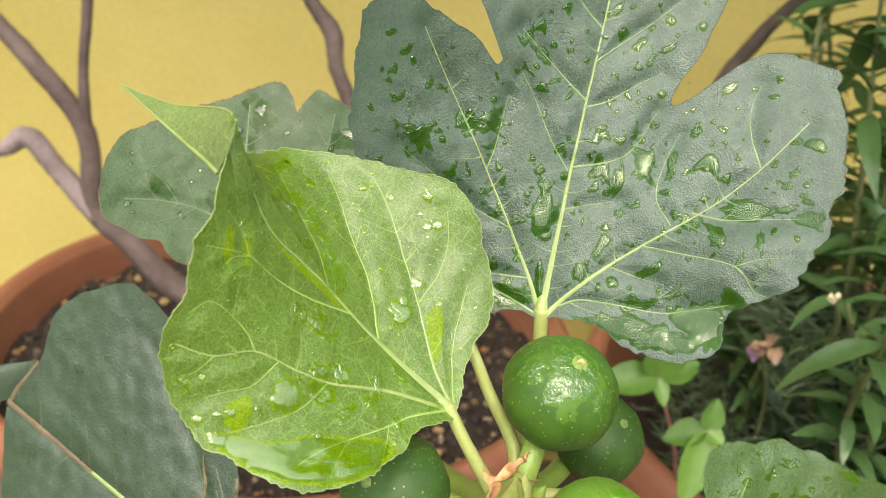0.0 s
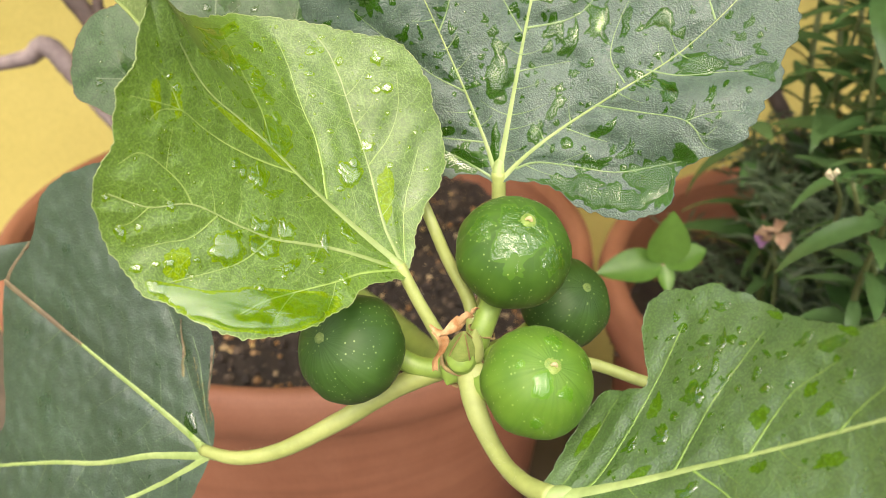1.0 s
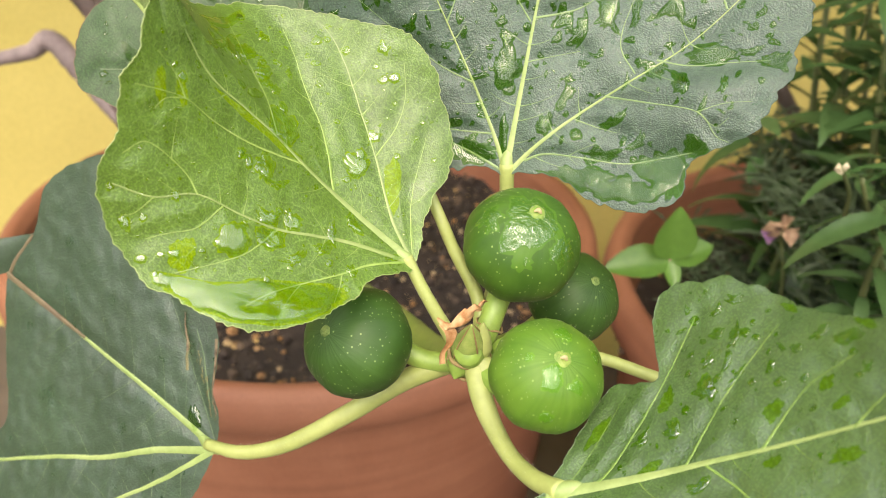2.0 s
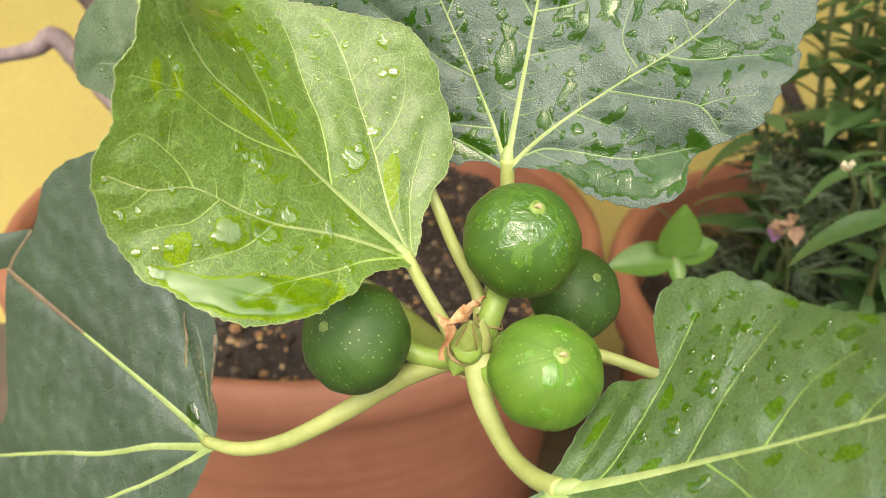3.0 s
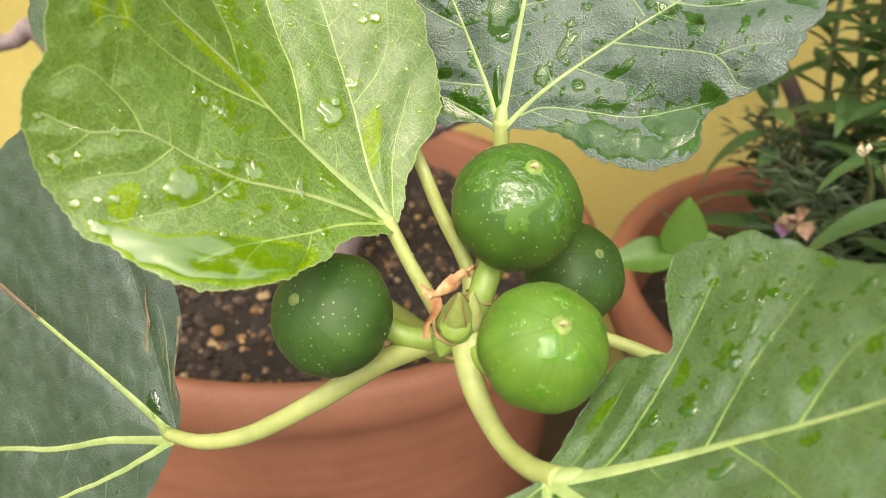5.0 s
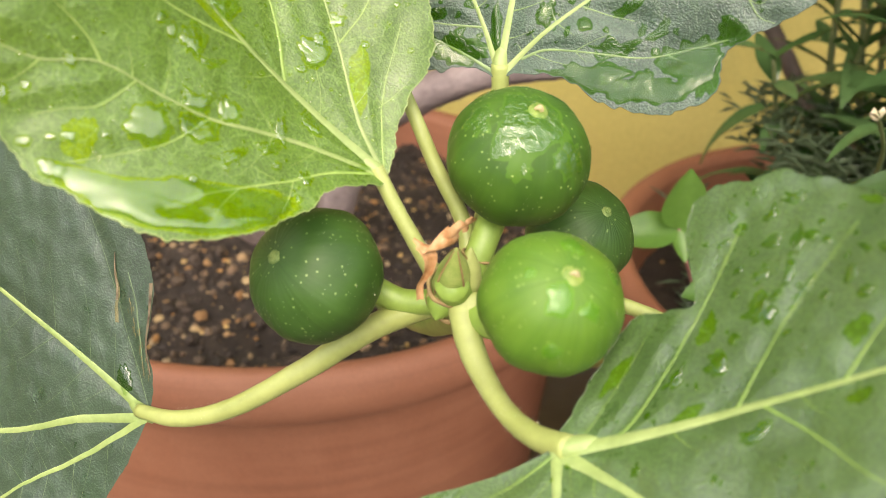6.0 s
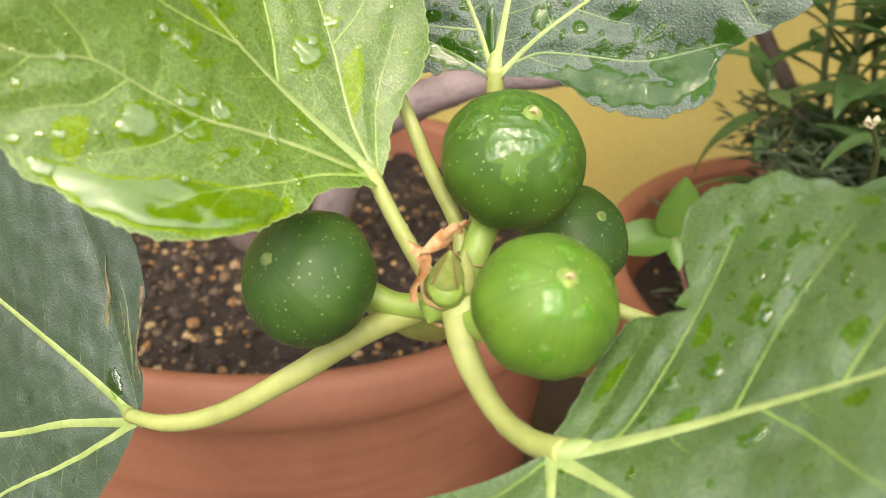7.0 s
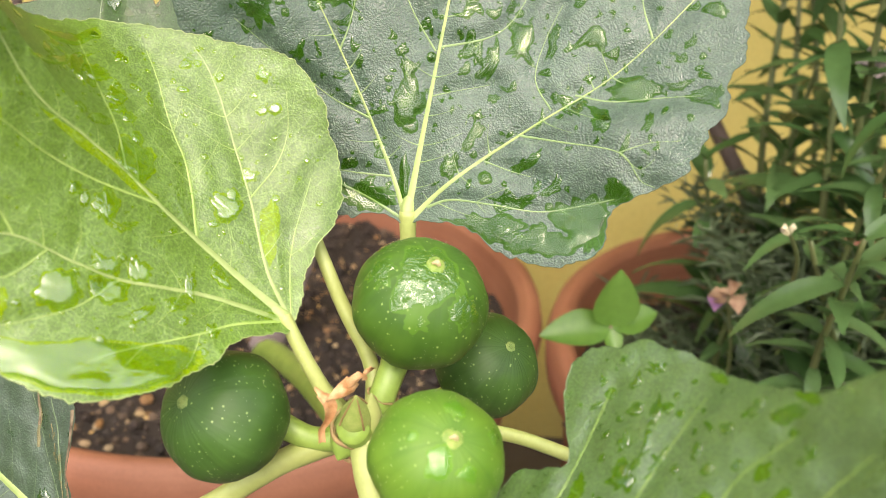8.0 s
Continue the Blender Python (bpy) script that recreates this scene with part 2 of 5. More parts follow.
# ---- large structure ----
def ground():
    n, size = 24, 60.0
    xs = np.linspace(-size, size, n)
    verts = [(x, y, 0) for y in xs for x in xs]
    faces = [(j * n + i, j * n + i + 1, (j + 1) * n + i + 1, (j + 1) * n + i) for j in range(n - 1) for i in range(n - 1)]
    tagged(link_mesh("ground", verts, faces, MAT_GROUND), "grey paved patio floor below the pots", "ground", kind="structure")


def box(x0, x1, y0, y1, z0, z1):
    v = [(x, y, z) for z in (z0, z1) for y in (y0, y1) for x in (x0, x1)]
    f = [(0, 2, 3, 1), (4, 5, 7, 6), (0, 1, 5, 4), (1, 3, 7, 5), (3, 2, 6, 7), (2, 0, 4, 6)]
    return v, f


ground()
WALL_Y = 1.16
tagged(link_mesh("wall_north", *box(-6, 6, WALL_Y, WALL_Y + 0.2, 0, 2.6), MAT_WALL, False), "yellow painted plaster wall behind the pots", "wall", kind="structure")
# Added out of view: blocks light from above so the wall's right side darkens.
tagged(link_mesh("shade_canopy", *box(-0.8, 6, WALL_Y - 0.74, WALL_Y, 1.32, 1.4), MAT_WALL, False), "unseen plastered canopy added to shade part of the wall", "eave", kind="structure")


MAT_COURT = plain_material("grey_plaster", (0.26, 0.25, 0.22), (0.36, 0.34, 0.3), 2, 0.9, 0.3, 0.002)
# Three added walls, never in view, that limit low sky light and reflections.
tagged(link_mesh("wall_east", *box(4.4, 4.6, -4.8, WALL_Y, 0, 1.3), MAT_COURT, False), "unseen low plastered wall added to block the lowest sky", "wall", kind="structure")
tagged(link_mesh("wall_west", *box(-4.6, -4.4, -4.8, WALL_Y, 0, 1.3), MAT_COURT, False), "unseen low plastered wall added to block the lowest sky", "wall", kind="structure")
tagged(link_mesh("wall_south", *box(-4.6, 4.6, -5.0, -4.8, 0, 1.3), MAT_COURT, False), "unseen low plastered wall added to block the lowest sky", "wall", kind="structure")


# ---- pots ----
def clay_pot(centre, radius, height, fill, label):
    top = empty("flower_pot", (centre[0], centre[1], 0))
    tagged(top, label, "plant pot", "terracotta pots")
    r, t = radius, 0.022
    z = height
    shell = [(r * 0.79, 0.0), (r * 0.81, 0.004), (r * 0.915, z - 0.075), (r * 0.925, z - 0.05), (r - 0.012, z - 0.045), (r - 0.002, z - 0.036), (r, z - 0.02), (r - 0.003, z - 0.006),
             (r - 0.008, z - 0.001), (r - 0.013, z), (r - 0.018, z - 0.002), (r - t, z - 0.01), (r - t - 0.006, z - 0.06), (r * 0.8, z * 0.3), (0.01, z * 0.3)]
    at = (centre[0], centre[1], 0)
    part("pot_body", *lathe(shell[:4], 128, at), MAT_CLAY, top)
    part("pot_rim", *lathe(shell[3:12], 128, at), MAT_CLAY, top, "thick rounded rim")
    part("pot_lining", *lathe(shell[11:], 128, at), MAT_CLAY, top, "darker damp inner wall")
    rs = r - t - 0.004
    rings, sides = 22, 96
    sv, sf = [], []
    for i in range(rings + 1):
        for j in range(sides):
            q, a = rs * i / rings, 2 * math.pi * j / sides
            x, y = centre[0] + q * math.cos(a), centre[1] + q * math.sin(a)
            sv.append((x, y, fill + 0.012 * (noise.noise((x * 30, y * 30, 0)) + 0.5 * noise.noise((x * 90, y * 90, 3)))))
    for i in range(rings):
        for j in range(sides):
            a, b = i * sides + j, i * sides + (j + 1) % sides
            sf.append((a, b, b + sides, a + sides))
    return top, sv, sf


POT_A, RIM_A, SOIL_A = (-0.132, 0.752), 0.448, 0.402
POT_B, RIM_B, SOIL_B = (0.418, 0.664), 0.46, 0.39
pot_a, sva, sfa = clay_pot(POT_A, 0.276, RIM_A, SOIL_A, "round terracotta pot holding the fig tree")
pot_b, svb, sfb = clay_pot(POT_B, 0.278, RIM_B, SOIL_B, "round terracotta pot with bushy flowering plants")
tagged(link_mesh("soil", sva, sfa, MAT_SOIL), "dark gritty potting soil filling the pot", "soil", kind="stuff")
tagged(link_mesh("soil", svb, sfb, MAT_SOIL), "dark potting soil under the bushy plants", "soil", kind="stuff")


# ---- fig leaves ----
class Blade:
    """A leaf blade: a curved sheet over a frame at the leaf's base. u runs along the midrib, v to its left; lengths in mm."""

    def __init__(self, base, along, normal, bend, outline, centre, fold=False):
        self.base = np.array(base)
        e = np.array(along, float)
        e /= np.linalg.norm(e)
        n = np.array(normal, float)
        n -= (n @ e) * e
        n /= np.linalg.norm(n)
        self.e, self.n, self.s = e, n, np.cross(n, e)
        self.bend, self.fold = bend, fold
        self.edge = closed_path(outline, 760)
        self.centre = np.array(centre, float)
        self.veins, self.laid, self.dome, self.lean = [], [], 6, 0.7
        self.down = math.atan2(-self.s[2], -self.e[2])
        self.dents = []

    def height(self, u, v):
        u, v = u / 100, v / 100
        if self.fold:
            p, m = np.maximum(v, 0), np.minimum(v, 0)
            b = self.bend
            h = b[0] * u + b[1] * u * u + b[2] * p + b[3] * m + b[4] * p * u + b[5] * m * u + b[6] * p * p + b[7] * m * m + b[8] * p * p * u + b[9] * m * m * u + b[10] * p * u * u + b[11] * m * u * u
        else:
            b = self.bend
            h = b[0] * u + b[1] * v + b[2] * u * u + b[3] * u * v + b[4] * v * v
        for at_u, at_v, long_u, long_v, rise in self.dents:
            h = h + 0.01 * rise * np.exp(-((u * 100 - at_u) / long_u) ** 2 - ((v * 100 - at_v) / long_v) ** 2)
        return h * 0.1

    def place(self, u, v, lift=0.0):
        """World places of blade points; lift in metres along the frame's normal."""
        u, v = np.asarray(u, float), np.asarray(v, float)
        h = self.height(u, v) + lift
        return self.base + np.multiply.outer(u / 1000, self.e) + np.multiply.outer(v / 1000, self.s) + np.multiply.outer(h, self.n)

    def inside(self, u, v, margin=1.0):
        x, y = self.edge[:, 0], self.edge[:, 1]
        x2, y2 = np.roll(x, -1), np.roll(y, -1)
        with np.errstate(divide="ignore", invalid="ignore"):
            cross = ((y > v) != (y2 > v)) & (u < (x2 - x) * (v - y) / (y2 - y) + x)
        return cross.sum() % 2 == 1 and np.min(np.hypot(x - u, y - v)) > margin

    def vein_distance(self, u, v):
        d = np.full(u.shape, 99.0)
        for path in self.veins:
            for a, b in path:
                d = np.minimum(d, np.hypot(u - a, v - b))
        return d


def leaf_thing(blade, label, mats, serration=0.5, seed=1, rings=150, puff=0.0009, margin=None):
    rng = np.random.RandomState(seed)
    thing = empty("fig_leaf", tuple(blade.base))
    tagged(thing, label, "leaf", "leaves of the fig tree")
    n = len(blade.edge)
    edge = blade.edge.copy()
    out = edge - blade.centre
    out /= np.linalg.norm(out, axis=1)[:, None]
    teeth = np.array([noise.noise((i * 0.121, seed * 3.1, 0)) + 0.6 * noise.noise((i * 0.32, seed, 4)) for i in range(n)])
    edge += out * (teeth * serration)[:, None]
    s = np.linspace(0, 1, rings + 1)[1:] ** 0.85
    u = np.concatenate([[blade.centre[0]], (blade.centre[0] + np.multiply.outer(s, edge[:, 0] - blade.centre[0])).ravel()])
    v = np.concatenate([[blade.centre[1]], (blade.centre[1] + np.multiply.outer(s, edge[:, 1] - blade.centre[1])).ravel()])
    d = blade.vein_distance(u, v)
    lift = puff * (1 - np.exp(-(d / 3.5) ** 2))
    wave = np.array([0.0012 * noise.noise((a * 0.05, b * 0.05, seed)) + 0.0005 * noise.noise((a * 0.16, b * 0.16, seed + 5)) for a, b in zip(u, v)])
    blade.wave_seed, blade.puff = seed, puff
    verts = blade.place(u, v, lift + wave) - 0
    faces = [(0, 1 + j, 1 + (j + 1) % n) for j in range(n)]
    for i in range(rings - 1):
        for j in range(n):
            a, b = 1 + i * n + j, 1 + i * n + (j + 1) % n
            faces.append((a, a + n, b + n, b))
    body = part("blade", verts, faces, mats[0], thing)
    if np.array(body.data.polygons[0].normal) @ blade.n < 0:
        body.data.flip_normals()
    blade.u, blade.v, blade.wet, blade.body = u, v, np.zeros(len(u)), body
    if margin:
        loop = verts[-n:]
        ahead = np.roll(loop, -1, 0) - np.roll(loop, 1, 0)
        ahead /= np.linalg.norm(ahead, axis=1)[:, None]
        aside = np.cross(ahead, blade.n)
        mv, mf = [], []
        for k in range(5):
            ang = 2 * math.pi * k / 5
            mv.append(loop + 0.00017 * (math.cos(ang) * aside + math.sin(ang) * blade.n))
        mv = np.concatenate(mv)
        for k in range(5):
            for j in range(n):
                q, w = (j + 1) % n, (k + 1) % 5
                mf.append((k * n + j, k * n + q, w * n + q, w * n + j))
        part("leaf_margin", mv, mf, margin, thing, "thin pale margin")
    return thing, body


def surface_lift(blade, u, v):
    u, v = np.atleast_1d(u).astype(float), np.atleast_1d(v).astype(float)
    d = blade.vein_distance(u, v)
    seed = blade.wave_seed
    wave = np.array([0.0012 * noise.noise((a * 0.05, b * 0.05, seed)) + 0.0005 * noise.noise((a * 0.16, b * 0.16, seed + 5)) for a, b in zip(u, v)])
    return blade.puff * (1 - np.exp(-(d / 3.5) ** 2)) + wave


def rib(blade, path, width, n=40, raise_by=0.0):
    """Verts and faces of one raised vein that follows the blade; width in mm at its two ends."""
    c = smooth_path(path, n)
    tan = np.gradient(c, axis=0)
    tan /= np.linalg.norm(tan, axis=1)[:, None]
    side = np.stack([-tan[:, 1], tan[:, 0]], 1)
    w = width[1] + (width[0] - width[1]) * (1 - np.linspace(0, 1, n)) ** 2.2
    verts = []
    across = (-1.0, -0.6, 0.0, 0.6, 1.0)
    for k, a in enumerate(across):
        p = c + side * (a * w / 2)[:, None]
        up = surface_lift(blade, p[:, 0], p[:, 1]) + (raise_by + 0.00012 + 0.00019 * (1 - a * a) * w)
        verts.append(blade.place(p[:, 0], p[:, 1], up))
    verts = np.concatenate(verts)
    faces = [(k * n + i, k * n + i + 1, (k + 1) * n + i + 1, (k + 1) * n + i) for k in range(4) for i in range(n - 1)]
    return verts, faces


def joined(meshes):
    verts, faces = [], []
    for v, f in meshes:
        k = len(verts)
        verts.extend(v)
        faces.extend(tuple(i + k for i in q) for q in f)
    return verts, faces


def side_ribs(blade, main, count, reach, angle, seed, width=0.55, own=-1):
    """Side veins that leave a main vein in turn on both sides and bend towards its tip."""
    rng = np.random.RandomState(seed)
    c = smooth_path(main, 60)
    tan = np.gradient(c, axis=0)
    tan /= np.linalg.norm(tan, axis=1)[:, None]
    out = []
    for k in range(count):
        at = 0.12 + 0.8 * (k + rng.uniform(-0.2, 0.2)) / count
        i = int(at * 59)
        for sgn in (-1, 1):
            a = math.radians(angle + rng.uniform(-8, 8)) * sgn
            dx, dy = tan[i]
            way = np.array([dx * math.cos(a) - dy * math.sin(a), dx * math.sin(a) + dy * math.cos(a)])
            length = reach * (1 - 0.45 * at) * rng.uniform(0.6, 1.1)
            pts = [c[i]]
            for step in range(4):
                nxt = pts[-1] + (way + tan[i] * 0.13 * step) * length / 4
                if not blade.inside(nxt[0], nxt[1], 2.0):
                    break
                if min((np.min(np.hypot(*(q - nxt).T)) for j, q in enumerate(blade.veins) if j != own), default=99) < 3.0:
                    break
                pts.append(nxt)
                if any(np.min(np.hypot(*(q - nxt).T)) < 2.2 for q in blade.laid):
                    break
            if len(pts) > 1:
                blade.laid.append(smooth_path(pts, 14))
                out.append(rib(blade, pts, (width * rng.uniform(0.8, 1.2), 0.12), 14))
    return out


def fig_leaf(blade, label, mats, mains, seed, side=(7, 26, 52), vein_mat=None, extra=(), serration=0.5, puff=0.0009, side_mat=None, margin=None):
    blade.veins = [smooth_path(path, 70) for path, w in mains] + [smooth_path(path, 30) for path, w in extra]
    thing, body = leaf_thing(blade, label, mats, serration, seed, puff=puff, margin=margin)
    for i, (path, w) in enumerate(mains):
        part("midrib" if i == 0 else "vein", *rib(blade, path, w), vein_mat or (side_mat if w[0] < 1.15 else MAT_VEIN), thing)
    small = []
    for i, (path, w) in enumerate(mains):
        thin = w[0] < 1.15
        small += side_ribs(blade, path, side[0] // 3 if thin else side[0], side[1], 44 if thin else side[2], seed * 7 + i, (side[3] if len(side) > 3 else 0.4) * (0.7 if thin else 1), i)
    for path, w in extra:
        small.append(rib(blade, path, (0.75 * w[0], 0.75 * w[1]), 24))
    for verts, faces in small:
        part("side_vein", verts, faces, side_mat, thing)
    return thing, body


LEAF_A = Blade((0.0029, 0.2493, 0.6963), (-0.7081, -0.0027, 0.7061), (0.505, -0.7009, 0.5037),
               (-0.185, 0.397, 0.41, -0.235, -0.048, 0.683, 0.25, -0.312, -1.469, 2.828, 0.351, 1.726),
               [(-4, 2), (-1, -6), (6, -19), (8, -32), (15, -42), (28, -50), (40, -55), (51, -55.5), (61, -51), (73, -46), (80, -42), (90, -36), (96, -29), (105, -11), (113, -2), (112, 5.5), (109, 13),
                (106, 18), (103, 21.5), (102.5, 28.5), (99, 34), (93, 40), (92, 47), (89.5, 51), (85, 54.5), (77, 58.7), (70.5, 60.6), (60, 62.8), (52, 60.8), (40, 59), (29, 54), (19, 43.5), (10.6, 29), (7, 16), (0, 6.5)],
               (52, 2), True)
leaf_a, blade_a = fig_leaf(LEAF_A, "bright green young fig leaf with a folded tip, wet with rain", (MAT_LEAF_YOUNG,), side_mat=MAT_SIDE_YOUNG, margin=MAT_VEIN, serration=0.9, side=(6, 15, 56, 0.34), seed=3, mains=
         [([(-3, -0.5), (12, 0), (27, 0.2), (45.3, 1.1), (58.6, 1.5), (72.9, 4.3), (86.7, 7), (108, 3)], (2.6, 0.6)),
          ([(-2, -0.5), (12.4, -6.9), (28.1, -18.8), (46.3, -31.1), (60.2, -39.7), (70, -43.5)], (1.3, 0.35)),
          ([(-2, 0.5), (18.6, 10.1), (30.2, 17.6), (40.9, 24.8), (52.1, 29.6), (66.2, 34.8), (74.8, 44.2), (85.3, 49.3)], (1.5, 0.4)),
          ([(33, -0.5), (47.6, -13.7), (58.1, -19.9), (69.6, -28.4), (78.3, -34.5)], (1.0, 0.3)),
          ([(-2, -1), (11, -15.9), (20.9, -35.6)], (0.6, 0.25)),
          ([(-1, 1), (10, 12.3), (15.9, 21.1), (25.2, 33.3), (31.1, 41.7), (35, 50)], (0.9, 0.35))], extra=
         [([(29.2, -20), (30.5, -32.3), (34.8, -41.2), (43.2, -48.9)], (0.7, 0.25)), ([(58.8, 1.2), (68.9, -7.1), (79.5, -13.1), (92, -21.7)], (1.0, 0.3)), ([(45.5, 0.7), (62.8, 10.4), (76.4, 15.9), (86.8, 18.9), (98.6, 28)], (1.0, 0.35)),
          ([(86.8, 18.9), (93.4, 16.5), (100.5, 16.6)], (0.6, 0.25)), ([(86.8, 18.9), (90.4, 23.5), (90.9, 28.5)], (0.6, 0.25)), ([(66.2, 34.8), (71.7, 33.2), (78.4, 33.4), (86.6, 35.6), (88.8, 42)], (0.8, 0.3)),
          ([(40.9, 24.8), (43.9, 36.7), (48.6, 44.8), (56.3, 55.6)], (0.9, 0.3)), ([(58.4, 32), (60.1, 41.8), (65, 48.4), (68.6, 53.6)], (0.8, 0.25)), ([(74.8, 44.2), (75.7, 50.7), (78, 53.7)], (0.6, 0.25)),
          ([(78.4, 33.4), (82, 28.5), (85.1, 24)], (0.5, 0.25)), ([(52.1, 29.6), (55.1, 23.5), (58.8, 20)], (0.5, 0.2)), ([(25.2, 33.3), (25.9, 40), (25.5, 47.3)], (0.5, 0.2)), ([(15.9, 21.1), (14.4, 25.9), (13.7, 31.2)], (0.5, 0.2))])

LEAF_B = Blade((0.0354, 0.2863, 0.7164), (0.1187, 0.4059, 0.9062), (0.0742, -0.9137, 0.3995),
               (0.013, -0.315, 0.068, 0.372, 0.378),
               [(-3, 0), (-3, 12), (-6, 19), (-4, 36), (6, 52), (24, 68), (40, 76), (52, 80.6), (66, 82), (76, 82), (86, 80), (93, 72), (91.5, 62), (89, 53.5), (85, 42), (79.5, 34.5), (84, 32.8), (90, 36), (98, 45), (112, 51),
                (135, 44), (150, 20), (157, 0), (150, -22), (135, -40), (119, -40), (110, -38), (98, -34.7), (86, -29.5), (80, -29.5), (82, -34), (93, -44.5), (99, -51), (103, -60), (102.5, -69), (99, -76.5), (92, -79.5), (79, -81.5),
                (67, -81.5), (60, -82), (51, -79.6), (42, -79.5), (34, -76), (25, -72), (18, -66), (15, -61), (7, -55.7), (0, -54.9), (-6.5, -47), (-9, -37), (-6.7, -27), (-2, -18), (-3, -8)],
               (38, 0))
UPPER_VEINS = [([(75.3, -0.3), (79.8, 6.8), (85.6, 15.7), (94, 28.5)], (1.1, 0.3)), ([(88.6, 0.5), (95.5, -6.1), (105.6, -16.1), (116.6, -25.9)], (1.1, 0.3)), ([(73, 0.3), (76.7, -7.4), (84, -16), (90, -24)], (1.0, 0.3)),
               ([(101, 0), (107, 9), (116, 19), (126, 28)], (1.0, 0.3)), ([(44.6, 30), (52.3, 28.6), (63.1, 28.1), (71, 27.9)], (0.9, 0.25)), ([(62.4, -60), (72.5, -56), (82.7, -55), (91.2, -57)], (0.9, 0.25))]
LEAF_B.dents = [(30, -56, 11, 17, 5.0), (8, -58, 9, 16, -3.0), (10, -14, 7, 9, 1.0), (46, 30, 16, 12, 0.8), (70, -55, 14, 16, 0.8)]
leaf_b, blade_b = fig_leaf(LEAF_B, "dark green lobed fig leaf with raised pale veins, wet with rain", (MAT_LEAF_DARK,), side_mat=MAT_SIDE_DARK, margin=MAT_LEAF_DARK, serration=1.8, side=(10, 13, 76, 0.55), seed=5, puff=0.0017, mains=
         [([(-4, 0), (20, 0), (50, 0), (90, 0), (150, 0)], (2.5, 0.6)),
          ([(-3, 0), (12, 8), (32, 21), (58, 40), (85, 62)], (1.9, 0.3)),
          ([(-3, -1), (12, -12), (32, -32), (52, -53), (80, -72)], (1.9, 0.3)),
          ([(2, -5.5), (5.5, -12), (6.3, -23.7), (6.8, -38.4), (11.3, -50.8), (14, -57)], (0.9, 0.3)),
          ([(-3, 1), (2, 14), (8, 34), (20, 58)], (1.1, 0.35))], extra=
         [([(28.6, -28), (28.2, -40.3), (27.2, -55), (20.5, -61.9), (19, -66)], (1.0, 0.3)), ([(27.2, -55), (23.4, -61), (26.7, -64.2)], (0.5, 0.2)), ([(27.2, -55), (31, -62), (33, -70)], (0.5, 0.2)), ([(43, -42), (42.5, -52.3), (45.2, -64.3), (47, -74)], (1.0, 0.3)),
          ([(9.5, 6.5), (8.5, 22.1), (9, 34)], (1.0, 0.4)), ([(37.5, -36), (46.3, -30), (59, -31), (70, -34)], (0.8, 0.25)), ([(51.5, 0), (56.5, -13.6), (63.2, -20.3), (76, -25)], (1.1, 0.3)), ([(19.1, -19.8), (17.6, -27.2), (16.7, -34)], (0.8, 0.25)),
          ([(36, 0), (38.5, -6), (42.6, -17.4)], (0.8, 0.25)), ([(50, 1), (60, 10), (72, 18), (80, 25)], (0.9, 0.25)), ([(26, 17), (30, 30), (38, 46), (46, 62)], (0.9, 0.25))] + UPPER_VEINS)

LEAF_R = Blade((0.0545, 0.1819, 0.6608), (0.7537, -0.2792, 0.595), (-0.6094, -0.6358, 0.4737),
               (-0.179, -0.572, 0.301, 0.369, 0.124),
               [(-4, 1), (-2, 5), (3, 12), (11, 22), (17, 26.8), (24, 25.7), (32, 25.4), (32.3, 34.4), (32, 43), (35, 49), (42, 52), (50, 49.5), (57, 49), (64, 44), (71, 38.5), (77, 33), (85, 28), (91, 25), (98, 21.5), (111, 21), (125, 13),
                (135, 0), (128, -16), (110, -30), (90, -42), (66, -52), (44, -56), (20, -52), (-6, -44), (-26, -34), (-38, -20), (-37, -5), (-25, -3), (-15, -2)],
               (44, 0))
LEAF_R.dents = [(100, 40, 40, 14, -12.0), (60, 58, 18, 10, -1.5), (28, -12, 9, 9, 1.4), (62, -18, 14, 10, 1.6)]
leaf_r, blade_r = fig_leaf(LEAF_R, "glossy mid green fig leaf with pale veins, wet with rain", (MAT_LEAF_MID,), side_mat=MAT_SIDE_MID, margin=MAT_LEAF_MID, serration=1.0, puff=0.0009, side=(5, 11, 56, 0.36), seed=8, mains=
         [([(-4, 0), (20, -1), (45, -1), (70, -1), (120, 0)], (3.6, 0.8)),
          ([(8, 0), (13.6, 1.5), (24.1, 12.4), (34, 23.9), (46, 40)], (1.0, 0.4)),
          ([(-3, 0), (10, -9), (30, -24), (60, -44)], (3.4, 0.8)),
          ([(-3, 0), (-2, -12), (-4, -28), (-8, -40)], (3.0, 0.7)),
          ([(-3, 0), (-12, -5), (-26, -9)], (0.9, 0.3))], extra=
         [([(38.4, -0.8), (46.9, 8.9), (56.3, 17.9), (71, 29.7)], (1.1, 0.35)), ([(61.2, -0.8), (69.6, 6.5), (78, 12), (90.2, 15.4)], (1.1, 0.35)), ([(85.5, -1), (92.9, 3.4), (104, 8)], (0.9, 0.3)), ([(44, -1), (54, -10), (64, -20), (80, -30)], (1.0, 0.35)),
          ([(2, 1), (9, 9), (16, 18), (22, 24)], (0.5, 0.2))])

